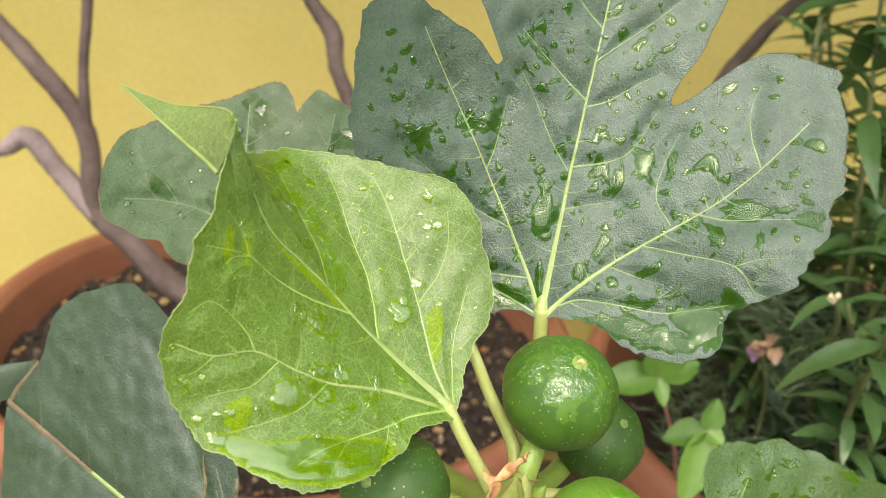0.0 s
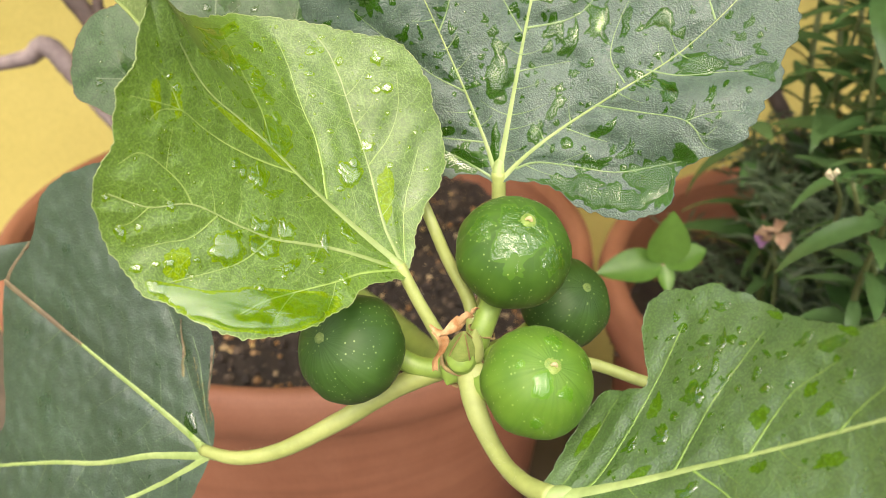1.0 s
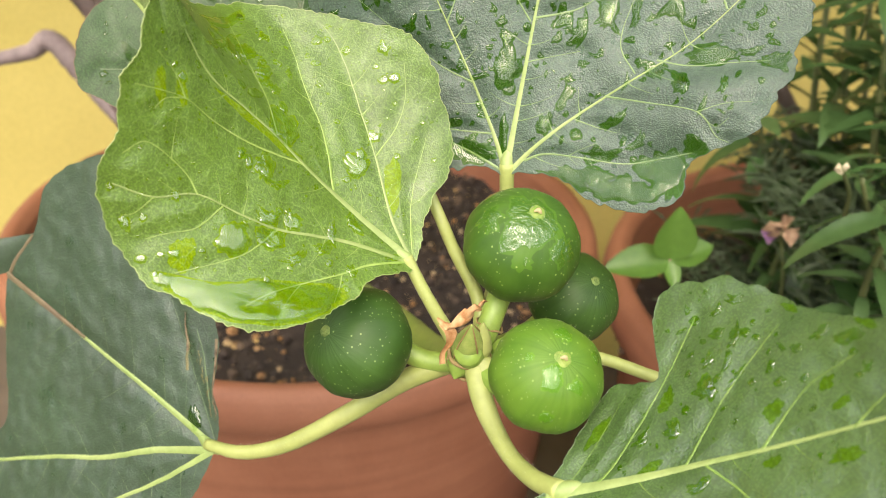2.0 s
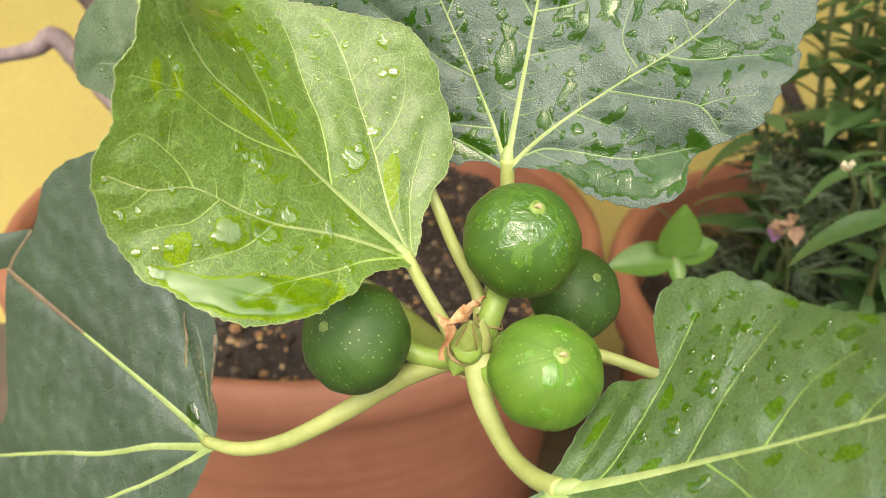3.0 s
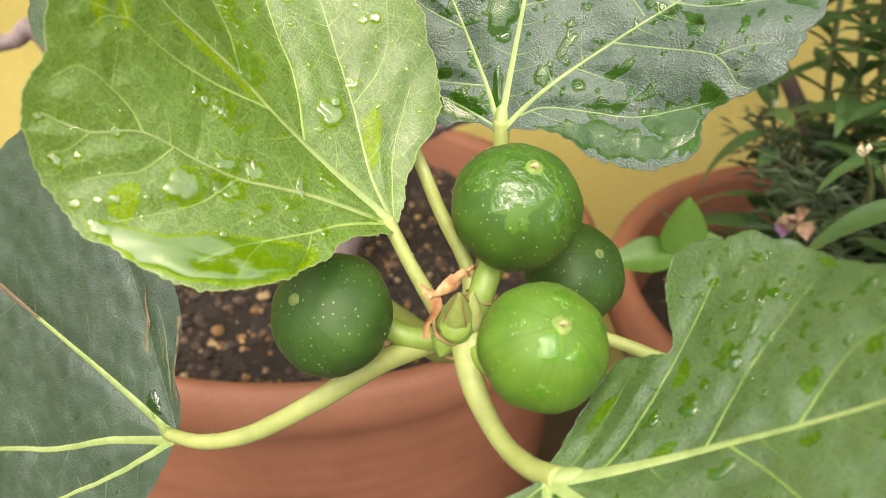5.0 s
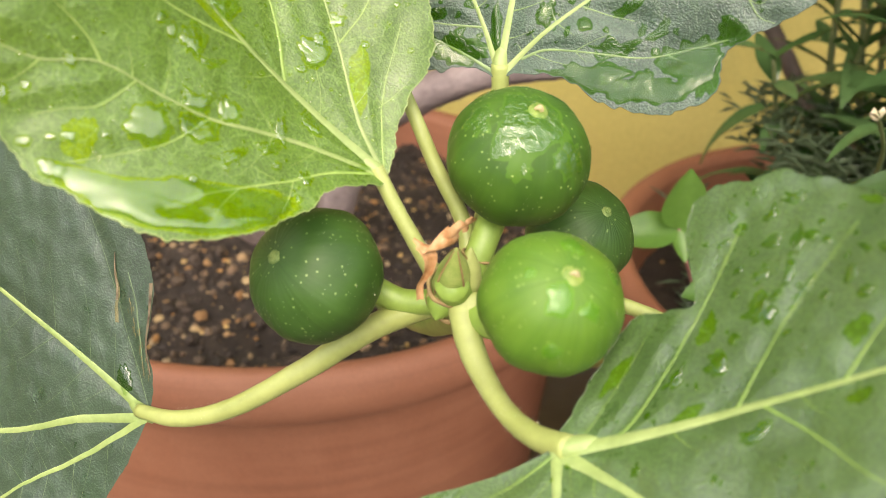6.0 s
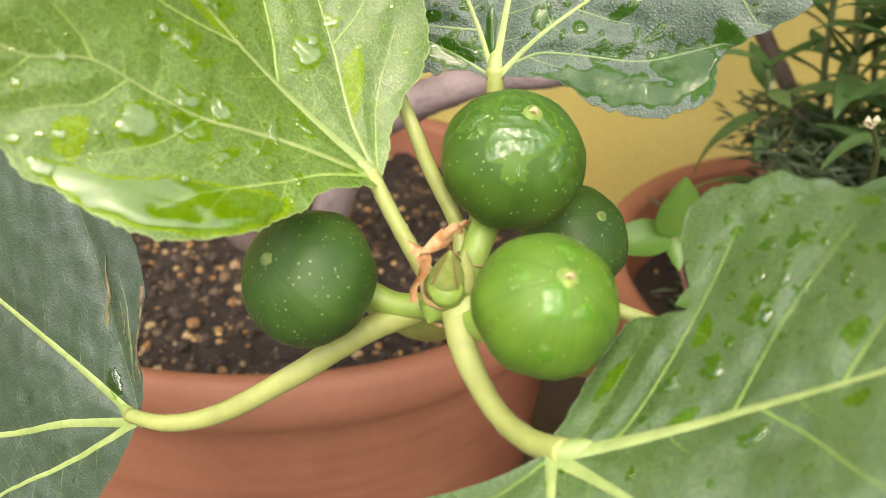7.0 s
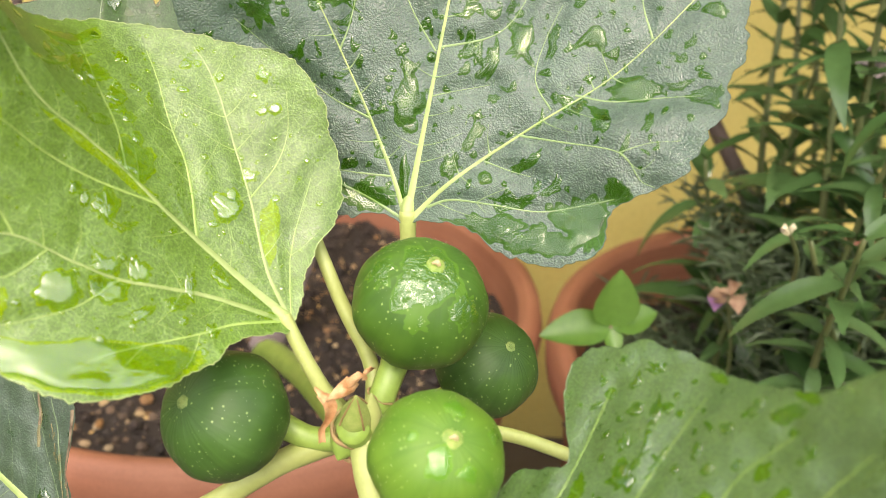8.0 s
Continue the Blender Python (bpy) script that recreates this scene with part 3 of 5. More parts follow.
LEAF_L = Blade((-0.0724, 0.2538, 0.6044), (-0.7854, 0.6154, 0.0661), (-0.2994, -0.4713, 0.8296),
               (0.175, -0.514, -0.015, -0.123, 0.049),
               [(-3, 0), (-2, -4), (1, -10.5), (6.5, -16), (9.5, -25), (15, -35), (32, -48), (56, -60), (79, -65), (90, -64.5), (102, -57.5), (114.5, -48), (121, -36.7), (121, -20), (131, -2), (124, 16), (116, 30), (106, 49), (118, 66),
                (112, 92), (88, 104), (60, 98), (36, 84), (14, 62), (2, 40), (-0.5, 29.5), (-2, 21), (-3.5, 15.8), (-4, 6.4)],
               (50, 8))
leaf_l, blade_l = fig_leaf(LEAF_L, "dull dark green old fig leaf, torn and bruised along one vein", (MAT_LEAF_OLD,), side_mat=MAT_SIDE_OLD, side=(7, 30, 64, 0.36), seed=11, mains=
         [([(-3, 0), (30, -1), (70, -1), (100, -1), (130, -1)], (2.8, 1.0)),
          ([(-3, 1), (20, 14), (45, 31), (75, 48), (102, 64), (114, 71)], (3.0, 1.2)),
          ([(-3, 1), (12, 20), (32, 42), (56, 70)], (2.6, 1.1))],
         extra=[([(-3, -1), (14, -14), (40, -34), (70, -52)], (0.6, 0.25))])


def vein_base(blade, thing, r):
    """The swollen pale place where the main veins meet the petiole."""
    at = [blade.place(u, v, lift) for u, v, lift in ((-4.5, 0, -0.7 * r), (-1, 0, -0.3 * r), (3, 0, -0.45 * r), (8, 0, -0.8 * r))]
    part("vein_base", *tube(at, (r * 0.5, r, r * 0.9, r * 0.35), 20, 16, 0.02), MAT_VEIN, thing, "swollen pale base of the veins")


for blade, thing, r in ((LEAF_A, leaf_a, 0.0024), (LEAF_B, leaf_b, 0.0026), (LEAF_R, leaf_r, 0.0031), (LEAF_L, leaf_l, 0.0027)):
    vein_base(blade, thing, r)


# ---- figs and stems ----
def fig_profile(th):
    """Radius and height on the fig's skin, from the stalk (0) to the eye (pi)."""
    r = math.sin(th) * (1 - 0.05 * math.cos(th) ** 2)
    z = -math.cos(th) * 0.93
    if z > 0.7:
        z -= 1.08 * (z - 0.7) ** 2
    if th < 0.8:
        z -= 0.1 * (0.8 - th) ** 2
    return r, z


def fig_fruit(centre, axis, radius, seed, label, mat):
    a = np.array(axis, float)
    a /= np.linalg.norm(a)
    side = np.cross(a, (0.2, 1, 0.1))
    side /= np.linalg.norm(side)
    other = np.cross(a, side)
    c = np.array(centre)
    prof = [fig_profile(math.pi * k / 72) for k in range(73)]
    verts, faces = [], []
    sides = 192
    for r, z in prof:
        for j in range(sides):
            t = 2 * math.pi * j / sides
            ridge = 1 + 0.0035 * math.cos(23 * t + seed * 2) * min(1, r * 1.5) + 0.014 * math.cos(7 * t + seed) * min(1, r * 1.5) + 0.03 * noise.noise((math.cos(t) * r * 1.6, math.sin(t) * r * 2, z * 2 + seed))
            verts.append(c + radius * ridge * (r * (math.cos(t) * side + math.sin(t) * other)) + radius * z * a)
    for i in range(len(prof) - 1):
        for j in range(sides):
            p, q = i * sides + j, i * sides + (j + 1) % sides
            faces.append((p, q, q + sides, p + sides))
    thing = empty("fig", tuple(c - a * radius * 0.95))
    tagged(thing, label, "fruit", "green figs")
    body = part("fig_body", verts, faces, mat, thing)
    turns = [2 * math.pi * j / sides for j in range(sides)]
    ribs = [0.5 + 0.45 * noise.noise((math.cos(t) * 5 + seed, math.sin(t) * 5, 0.25 * z)) + 0.5 * noise.noise((math.cos(t) * 13, math.sin(t) * 13, 0.4 * z + seed)) for r, z in prof for t in turns]
    body.data.attributes.new("rib", "FLOAT", "POINT").data.foreach_set("value", np.array(ribs, np.float32))
    eye = c + a * radius * 0.85
    nub = [eye + a * radius * 0.035]
    for ring, (rr, hh) in enumerate(((0.07, 0.05), (0.13, 0.055), (0.2, -0.02))):
        for j in range(24):
            t = 2 * math.pi * j / 24
            w = rr * (0.85 if seed in (1, 3) else 0.62) * (1 + 0.25 * noise.noise((math.cos(t) * 1.5, math.sin(t) * 1.5, seed * 3.0)))
            nub.append(eye + radius * (w * (math.cos(t) * side + math.sin(t) * other) + hh * a))
    nf = [(0, 1 + j, 1 + (j + 1) % 24) for j in range(24)] + [(1 + r * 24 + j, 25 + r * 24 + j, 25 + r * 24 + (j + 1) % 24, 1 + r * 24 + (j + 1) % 24) for r in range(2) for j in range(24)]
    pale = MAT_EYE_PALE if seed in (1, 3) else MAT_EYE
    eye_part = part("fig_eye", nub, nf, pale, thing, "pale yellow green eye")
    if seed in (1, 3):
        part("dry_tip", *tube([eye + a * radius * 0.03 - side * radius * 0.05, eye + a * radius * 0.085, eye + a * radius * 0.05 + side * radius * 0.06 + other * radius * 0.03], (radius * 0.03, radius * 0.042, radius * 0.015), 12, 8, 0.1, seed), MAT_TIP, eye_part, "pale dry tip")
    rng = np.random.RandomState(seed)
    for k in range(4):
        t = 2 * math.pi * (k + rng.uniform(-0.2, 0.2)) / 4 + seed
        w = math.cos(t) * side + math.sin(t) * other
        tang = -math.sin(t) * side + math.cos(t) * other
        reach, broad = radius * rng.uniform(0.1, 0.16), radius * rng.uniform(0.04, 0.06)
        tip = eye + w * radius * 0.005 + a * radius * 0.05
        ev = [eye + w * reach - tang * broad * 0.5 - a * radius * 0.004, eye + w * reach + tang * broad * 0.5 - a * radius * 0.004, eye + w * reach * 0.5 + tang * broad + a * radius * 0.014,
              tip, eye + w * reach * 0.5 - tang * broad + a * radius * 0.014, eye + w * reach * 0.55 + a * radius * 0.045]
        part("eye_scale", ev, [(0, 1, 5), (1, 2, 5), (2, 3, 5), (3, 4, 5), (4, 0, 5)], pale, eye_part)
    fuzz(thing, c, radius, a, seed)
    FIGS.append((body, c, a, side, other, radius, np.array(verts)))
    return thing


FIGS = []


def hairs(roots, ways, length, width, seed):
    """Fine hairs: thin blades that stand on a skin."""
    rng = np.random.RandomState(seed)
    verts, faces = [], []
    for p, w in zip(roots, ways):
        w = np.array(w) + rng.normal(0, 0.35, 3)
        w /= np.linalg.norm(w)
        x = np.cross(w, rng.normal(0, 1, 3))
        x *= width / np.linalg.norm(x)
        k = len(verts)
        verts += [p - x, p + x, p + w * length * rng.uniform(0.5, 1.2)]
        faces.append((k, k + 1, k + 2))
    return verts, faces


def fuzz(thing, c, radius, a, seed):
    rng = np.random.RandomState(seed + 40)
    ways = rng.normal(0, 1, (900, 3))
    ways /= np.linalg.norm(ways, axis=1)[:, None]
    ways = ways[ways @ a < 0.75]
    body = [c + radius * (0.985 * w - 0.05 * (w @ a) * a) for w in ways]
    tagged(part("fuzz", *hairs(body, ways, 0.0006, 0.000022, seed), MAT_HAIR, thing, "fine pale hairs"), kind="stuff")


MAT_HAIR = plain_material("pale_hair", (0.5, 0.52, 0.35), (0.6, 0.6, 0.45), 50, 0.6)


def fig_material(name, low, high, top, wet=(0.055, 0.135, 0.008)):
    m, t, p = material(name)
    v = coords(t)
    base = mix_col(t, ramp(t, noise_tex(t, v, 70, 3), [(0.3, (0, 0, 0)), (0.7, (1, 1, 1))]), low, high)
    at = t.nodes.new("ShaderNodeAttribute")
    at.attribute_name = "wet"
    rib_at = t.nodes.new("ShaderNodeAttribute")
    rib_at.attribute_name = "rib"
    base = mix_col(t, 0.22, base, ramp(t, rib_at.outputs["Fac"], [(0.2, (0.5, 0.58, 0.5)), (0.6, (1, 1, 1)), (0.9, (1.0, 1.0, 0.9))]), "MULTIPLY")
    base = mix_col(t, ramp(t, at.outputs["Fac"], [(0.42, (0, 0, 0)), (0.58, (1, 1, 1))]), base, wet)
    vo = node(t, "ShaderNodeTexVoronoi", Scale=470.0)
    t.links.new(v, vo.inputs["Vector"])
    keep = math_node(t, "GREATER_THAN", vo.outputs["Color"], 0.3)
    spots = math_node(t, "MULTIPLY", ramp(t, vo.outputs["Distance"], [(0.1, (1, 1, 1)), (0.19, (0, 0, 0))]), keep)
    col = mix_col(t, math_node(t, "MULTIPLY", spots, 0.45), base, top)
    t.links.new(col, p.inputs["Base Color"])
    p.inputs["Roughness"].default_value = 0.5
    p.inputs["Specular IOR Level"].default_value = 0.32
    p.inputs["Subsurface Weight"].default_value = 0.08
    p.inputs["Subsurface Radius"].default_value = (0.004, 0.006, 0.002)
    t.links.new(bump(t, rib_at.outputs["Fac"], 0.25, 0.0005, bump(t, noise_tex(t, v, 500, 3), 0.15, 0.0004)), p.inputs["Normal"])
    return m


MAT_EYE = plain_material("fig_eye_scales", (0.07, 0.14, 0.024), (0.19, 0.26, 0.065), 400, 0.5, 0.5, 0.0006)
MAT_TIP = plain_material("dry_fig_tip", (0.34, 0.28, 0.13), (0.5, 0.43, 0.24), 300, 0.6)
MAT_EYE_PALE = plain_material("pale_fig_eye", (0.1, 0.2, 0.02), (0.26, 0.34, 0.07), 320, 0.4, 0.5, 0.0006)
MAT_FIG_DARK = fig_material("dark_fig", (0.02, 0.058, 0.008), (0.036, 0.09, 0.013), (0.34, 0.46, 0.16))
MAT_FIG_LIGHT = fig_material("light_fig", (0.058, 0.142, 0.011), (0.09, 0.185, 0.016), (0.3, 0.42, 0.12), (0.085, 0.205, 0.008))
MAT_FIG_MID = fig_material("mid_fig", (0.028, 0.082, 0.007), (0.05, 0.118, 0.011), (0.42, 0.55, 0.18))
fig_fruit((0.0416, 0.2601, 0.6979), (0.214, -0.368, 0.905), 0.0203, 1, "round green fig with pale specks, wet on top", MAT_FIG_MID)
fig_fruit((0.0653, 0.2897, 0.6599), (0.422, -0.461, 0.781), 0.018, 2, "dark green fig half hidden behind another", MAT_FIG_DARK)
fig_fruit((0.0491, 0.2047, 0.6846), (0.226, -0.527, 0.82), 0.0172, 3, "smaller light green fig with a wet eye", MAT_FIG_LIGHT)
fig_fruit((-0.0122, 0.24, 0.6674), (-0.553, -0.57, 0.608), 0.0192, 4, "dark green fig on a short side stalk", MAT_FIG_DARK)

tree = empty("fig_tree", (POT_A[0], POT_A[1], SOIL_A))
tagged(tree, "potted fig tree with grey bare branches and a green shoot", "fig tree")
part("petiole", *tube([(0.003, 0.2493, 0.6965), (0.010, 0.2455, 0.685), (0.017, 0.243, 0.674), (0.023, 0.243, 0.664)], (0.0021, 0.0021, 0.0024, 0.0028), 30, 16, 0.02), MAT_PETIOLE, tree)
part("petiole", *tube([(-0.0735, 0.2535, 0.6045), (-0.058, 0.246, 0.6085), (-0.040, 0.243, 0.6165), (-0.018, 0.243, 0.632), (0.003, 0.245, 0.648), (0.022, 0.247, 0.658)], (0.0022, 0.0027, 0.003, 0.0034, 0.0038, 0.0042), 40, 16, 0.02), MAT_PETIOLE, tree)
part("petiole", *tube([(0.0275, 0.239, 0.667), (0.031, 0.226, 0.6585), (0.0357, 0.2145, 0.6545), (0.0412, 0.203, 0.6533), (0.0475, 0.192, 0.6555), (0.055, 0.182, 0.6605)], (0.0044, 0.0038, 0.0031, 0.0028, 0.0030, 0.0034), 40, 16, 0.02), MAT_PETIOLE, tree)
part("petiole", *tube([(-0.01, 0.30, 0.735), (0.01, 0.272, 0.707), (0.018, 0.266, 0.692), (0.028, 0.26, 0.675), (0.03, 0.25, 0.662)], (0.0018, 0.002, 0.0022, 0.0025, 0.003), 30, 14, 0.02), MAT_PETIOLE, tree)
part("petiole", *tube([(0.0354, 0.2865, 0.716), (0.036, 0.283, 0.70), (0.034, 0.272, 0.68), (0.031, 0.258, 0.662)], (0.0028, 0.0024, 0.0026, 0.003), 30, 14, 0.02), MAT_PETIOLE, tree)
part("petiole", *tube([(0.03, 0.255, 0.657), (0.05, 0.258, 0.656), (0.073, 0.26, 0.653), (0.094, 0.262, 0.645), (0.125, 0.27, 0.63)], (0.003, 0.0025, 0.0023, 0.0023, 0.002), 30, 14, 0.02), MAT_PETIOLE, tree)
part("shoot", *tube([(0.0255, 0.232, 0.672), (0.027, 0.244, 0.660), (0.026, 0.28, 0.632), (0.01, 0.36, 0.58), (-0.03, 0.5, 0.51), (-0.08, 0.64, 0.44), (-0.1, 0.7, 0.39)], (0.0045, 0.0062, 0.0062, 0.007, 0.008, 0.0095, 0.011), 60, 18, 0.03), MAT_STALK, tree)
part("fig_stalk", *tube([(0.0385, 0.2655, 0.685), (0.034, 0.253, 0.676), (0.030, 0.246, 0.664)], (0.0044, 0.0041, 0.004), 16, 14), MAT_STALK, tree)
part("fig_stalk", *tube([(0.002, 0.249, 0.659), (0.012, 0.246, 0.657), (0.024, 0.244, 0.659)], (0.004, 0.0036, 0.004), 16, 14), MAT_STALK, tree)
part("fig_stalk", *tube([(0.045, 0.214, 0.672), (0.037, 0.226, 0.664), (0.029, 0.236, 0.662)], (0.0044, 0.0041, 0.004), 16, 14), MAT_STALK, tree)
part("fig_stalk", *tube([(0.058, 0.297, 0.646), (0.046, 0.275, 0.65), (0.032, 0.255, 0.656)], (0.0044, 0.004, 0.004), 16, 14), MAT_STALK, tree)

# bare grey branches
part("branch", *tube([(-0.14, 0.75, 0.39), (-0.2, 0.76, 0.442), (-0.239, 0.76, 0.468), (-0.273, 0.76, 0.506), (-0.302, 0.76, 0.537), (-0.306, 0.76, 0.61), (-0.345, 0.76, 0.666), (-0.37, 0.76, 0.694), (-0.42, 0.76, 0.75)],
                     (0.016, 0.014, 0.0125, 0.011, 0.0095, 0.0085, 0.0085, 0.0075, 0.007), 80, 18, 0.06, 3), MAT_BARK, tree)
part("branch", *tube([(-0.305, 0.76, 0.6), (-0.303, 0.758, 0.66), (-0.294, 0.755, 0.722), (-0.285, 0.75, 0.80)], (0.0055, 0.0042, 0.0046, 0.0032), 40, 14, 0.08, 4), MAT_BARK, tree)
part("branch", *tube([(-0.30, 0.76, 0.53), (-0.334, 0.762, 0.571), (-0.359, 0.765, 0.598), (-0.382, 0.765, 0.585), (-0.45, 0.765, 0.57)], (0.0095, 0.009, 0.0095, 0.007, 0.006), 40, 14, 0.08, 5), MAT_BARK_PALE, tree)
part("branch", *tube([(-0.06, 0.76, 0.62), (-0.089, 0.76, 0.678), (-0.095, 0.76, 0.711), (-0.114, 0.76, 0.737), (-0.15, 0.76, 0.80)], (0.007, 0.0068, 0.0078, 0.006, 0.0055), 40, 14, 0.08, 6), MAT_BARK, tree)
part("branch", *tube([(-0.1, 0.72, 0.39), (-0.06, 0.71, 0.52), (-0.024, 0.7, 0.557), (0.039, 0.7, 0.585), (0.112, 0.7, 0.6), (0.18, 0.7, 0.66)], (0.016, 0.015, 0.015, 0.013, 0.009, 0.007), 60, 16, 0.05, 7), MAT_BARK_PALE, tree)


# ---- folded tip, leaf behind, bruises ----
def patch(corners, bulge, n=14):
    """Verts and faces of a curved four-cornered sheet; bulge pushes its middle out."""
    a, b, c, d = (np.array(p, float) for p in corners)
    k = np.array(bulge, float)
    verts = []
    for i in range(n + 1):
        for j in range(n + 1):
            s, t = i / n, j / n
            p = (1 - s) * ((1 - t) * a + t * b) + s * ((1 - t) * d + t * c)
            verts.append(p + k * (16 * s * (1 - s) * t * (1 - t)) + k * 0.12 * noise.noise(p * 90))
    faces = [(i * (n + 1) + j, i * (n + 1) + j + 1, (i + 1) * (n + 1) + j + 1, (i + 1) * (n + 1) + j) for i in range(n) for j in range(n)]
    return verts, faces


def curled_sheet(upper, lower, bulge, n=28, m=10):
    """Verts and faces of a thin sheet that hangs between two edges and swells between them."""
    a, b, k = smooth_path(upper, n), smooth_path(lower, n), np.array(bulge, float)
    verts = []
    for i in range(n):
        for j in range(m + 1):
            t = j / m
            p = (1 - t) * a[i] + t * b[i]
            verts.append(p + k * (4 * t * (1 - t)) * min(1.0, 2.5 * i / n) + k * 0.2 * noise.noise(p * 110))
    faces = [(i * (m + 1) + j, i * (m + 1) + j + 1, (i + 1) * (m + 1) + j + 1, (i + 1) * (m + 1) + j) for i in range(n - 1) for j in range(m)]
    return verts, faces


TIP_UP = [(-0.1167, 0.3004, 0.7822), (-0.102, 0.2839, 0.7835), (-0.0881, 0.2665, 0.7864), (-0.0703, 0.2412, 0.7942), (-0.064, 0.2305, 0.7967), (-0.0603, 0.2221, 0.7968)]
TIP_LOW = [(-0.1167, 0.3004, 0.7822), (-0.1062, 0.2843, 0.7822), (-0.0947, 0.2666, 0.7823), (-0.0773, 0.2395, 0.7828), (-0.0703, 0.2284, 0.7832), (-0.065, 0.2202, 0.7828)]
part("tip_margin", *tube(TIP_UP, (0.0002, 0.0003, 0.0003, 0.0003), 40, 6), MAT_VEIN, leaf_a, "thin pale margin of the curled tip")
part("tip_midrib", *tube(TIP_LOW, (0.0002, 0.0004, 0.0005, 0.0006), 40, 8), MAT_VEIN, leaf_a, "pale midrib along the fold")
part("folded_tip", *curled_sheet(TIP_UP, TIP_LOW, (0.0015, -0.0035, 0.001)), MAT_UNDERSIDE, leaf_a, "pale green underside of the curled tip")
part("folded_tip", *patch([(-0.0612, 0.2230, 0.7993), (-0.0560, 0.2250, 0.7780), (-0.0635, 0.2160, 0.7600), (-0.0645, 0.2199, 0.7832)], (0.001, -0.001, 0.0)), MAT_LEAF_YOUNG, leaf_a)

LEAF_C = Blade((-0.078, 0.338, 0.718), (-0.25, 0.55, 0.75), (0, -0.8, 0.6), (0.0, 0.05, 0.1, 0.1, 0.25),
               [(-13, 28), (-9, 34), (-2, 37), (0, 44), (5, 50), (10, 56), (21, 56), (32, 52), (42, 45), (46, 35), (51, 21), (53, 5), (56, -6), (58, -18), (53, -23), (43, -25), (47, -28), (51, -35), (47, -40), (39, -47), (21, -53),
                (3, -45), (-12, -23), (-21, 6)], (15, 2))
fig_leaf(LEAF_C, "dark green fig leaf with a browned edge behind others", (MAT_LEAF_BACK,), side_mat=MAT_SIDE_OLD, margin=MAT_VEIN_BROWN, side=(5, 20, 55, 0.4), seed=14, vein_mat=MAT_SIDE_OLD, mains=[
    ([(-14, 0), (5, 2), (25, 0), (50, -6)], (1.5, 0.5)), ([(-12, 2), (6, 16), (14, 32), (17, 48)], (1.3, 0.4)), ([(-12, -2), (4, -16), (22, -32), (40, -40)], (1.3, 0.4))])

part("folded_lobe", *patch([LEAF_L.place(131, -2), LEAF_L.place(121, -22), (-0.215, 0.335, 0.637), (-0.235, 0.32, 0.617)], (0.0, 0.0, 0.004)), MAT_LEAF_OLD, leaf_l, "folded lobe")
part("bruised_vein", *rib(LEAF_L, [(76, -1.1), (90, -1.0), (104, -1), (131, -1)], (1.0, 2.2), 40, 0.0005), MAT_VEIN_BROWN, leaf_l, "brown bruised vein")
part("bruised_vein", *rib(LEAF_L, [(130, -2), (126, -11), (121, -21)], (2.2, 1.2)), MAT_VEIN_BROWN, leaf_l, "brown bruised fold")
part("tear", *rib(LEAF_L, [(30.5, -31), (28, -27.5), (25.5, -24.5), (24.6, -21), (21.8, -16.5)], (0.4, 1.3)), MAT_SCAB, leaf_l, "tan dry rim of the tear")
part("tear", *rib(LEAF_L, [(31.5, -33.5), (28.9, -28.5), (26.3, -25), (24.9, -22)], (0.4, 1.0), 40, 0.0004), MAT_TEAR, leaf_l, "dark brown dry tear")
rng = np.random.RandomState(12)
for k in range(26):
    f = k / 25
    u, v = 20 - 17 * f + rng.uniform(-1.4, 1.4), -25 + 15 * f + rng.uniform(-1.6, 1.6)
    part("scab", *rib(LEAF_L, [(u, v), (u - 0.5, v + 0.7), (u - 0.9, v + rng.uniform(0.9, 1.8))], (rng.uniform(0.3, 0.7), 0.2), 8, 0.0001), MAT_SCAB, leaf_l)
part("tear", *rib(LEAF_L, [(24, -31), (17, -25), (12, -19), (7, -12)], (0.4, 0.7)), MAT_SIDE_OLD, leaf_l, "pale scarred strip")
part("browned_margin", *rib(LEAF_L, [(14, -32.5), (10, -24.5), (7, -16), (2, -10)], (1.6, 0.6), 40, 0.0001), MAT_TEAR, leaf_l, "browned dry margin")

# ---- bud and dry stipules at the shoot's tip ----
def bud(base, tip, radius, seed):
    b, t = np.array(base), np.array(tip)
    return tube([b, b + (t - b) * 0.25, b + (t - b) * 0.55, b + (t - b) * 0.85, t], (radius * 0.9, radius, radius * 0.78, radius * 0.3, radius * 0.05), 30, 18, 0.02, seed)


MAT_BUD_SKIN = plain_material("bud_skin", (0.19, 0.28, 0.055), (0.3, 0.36, 0.1), 260, 0.45, 0.3, 0.0004)
MAT_SCAR = plain_material("scar_rim", (0.2, 0.12, 0.05), (0.34, 0.26, 0.1), 200, 0.7, 0.4, 0.0004)


def collar(centre, axis, radius, thick, seed):
    """A thin uneven rim round a stem."""
    a = np.array(axis, float)
    a /= np.linalg.norm(a)
    x = np.cross(a, (0.3, 0.1, 1.0))
    x /= np.linalg.norm(x)
    y = np.cross(a, x)
    c = np.array(centre)
    loop = [c + radius * (1 + 0.06 * noise.noise((k * 0.7, seed, 0))) * (math.cos(k * 0.2992) * x + math.sin(k * 0.2992) * y) + a * 0.0006 * noise.noise((k * 0.5, seed, 3)) for k in range(22)]
    return tube(loop, (thick, thick * 1.3, thick * 0.8, thick), 60, 8, 0.1, seed)


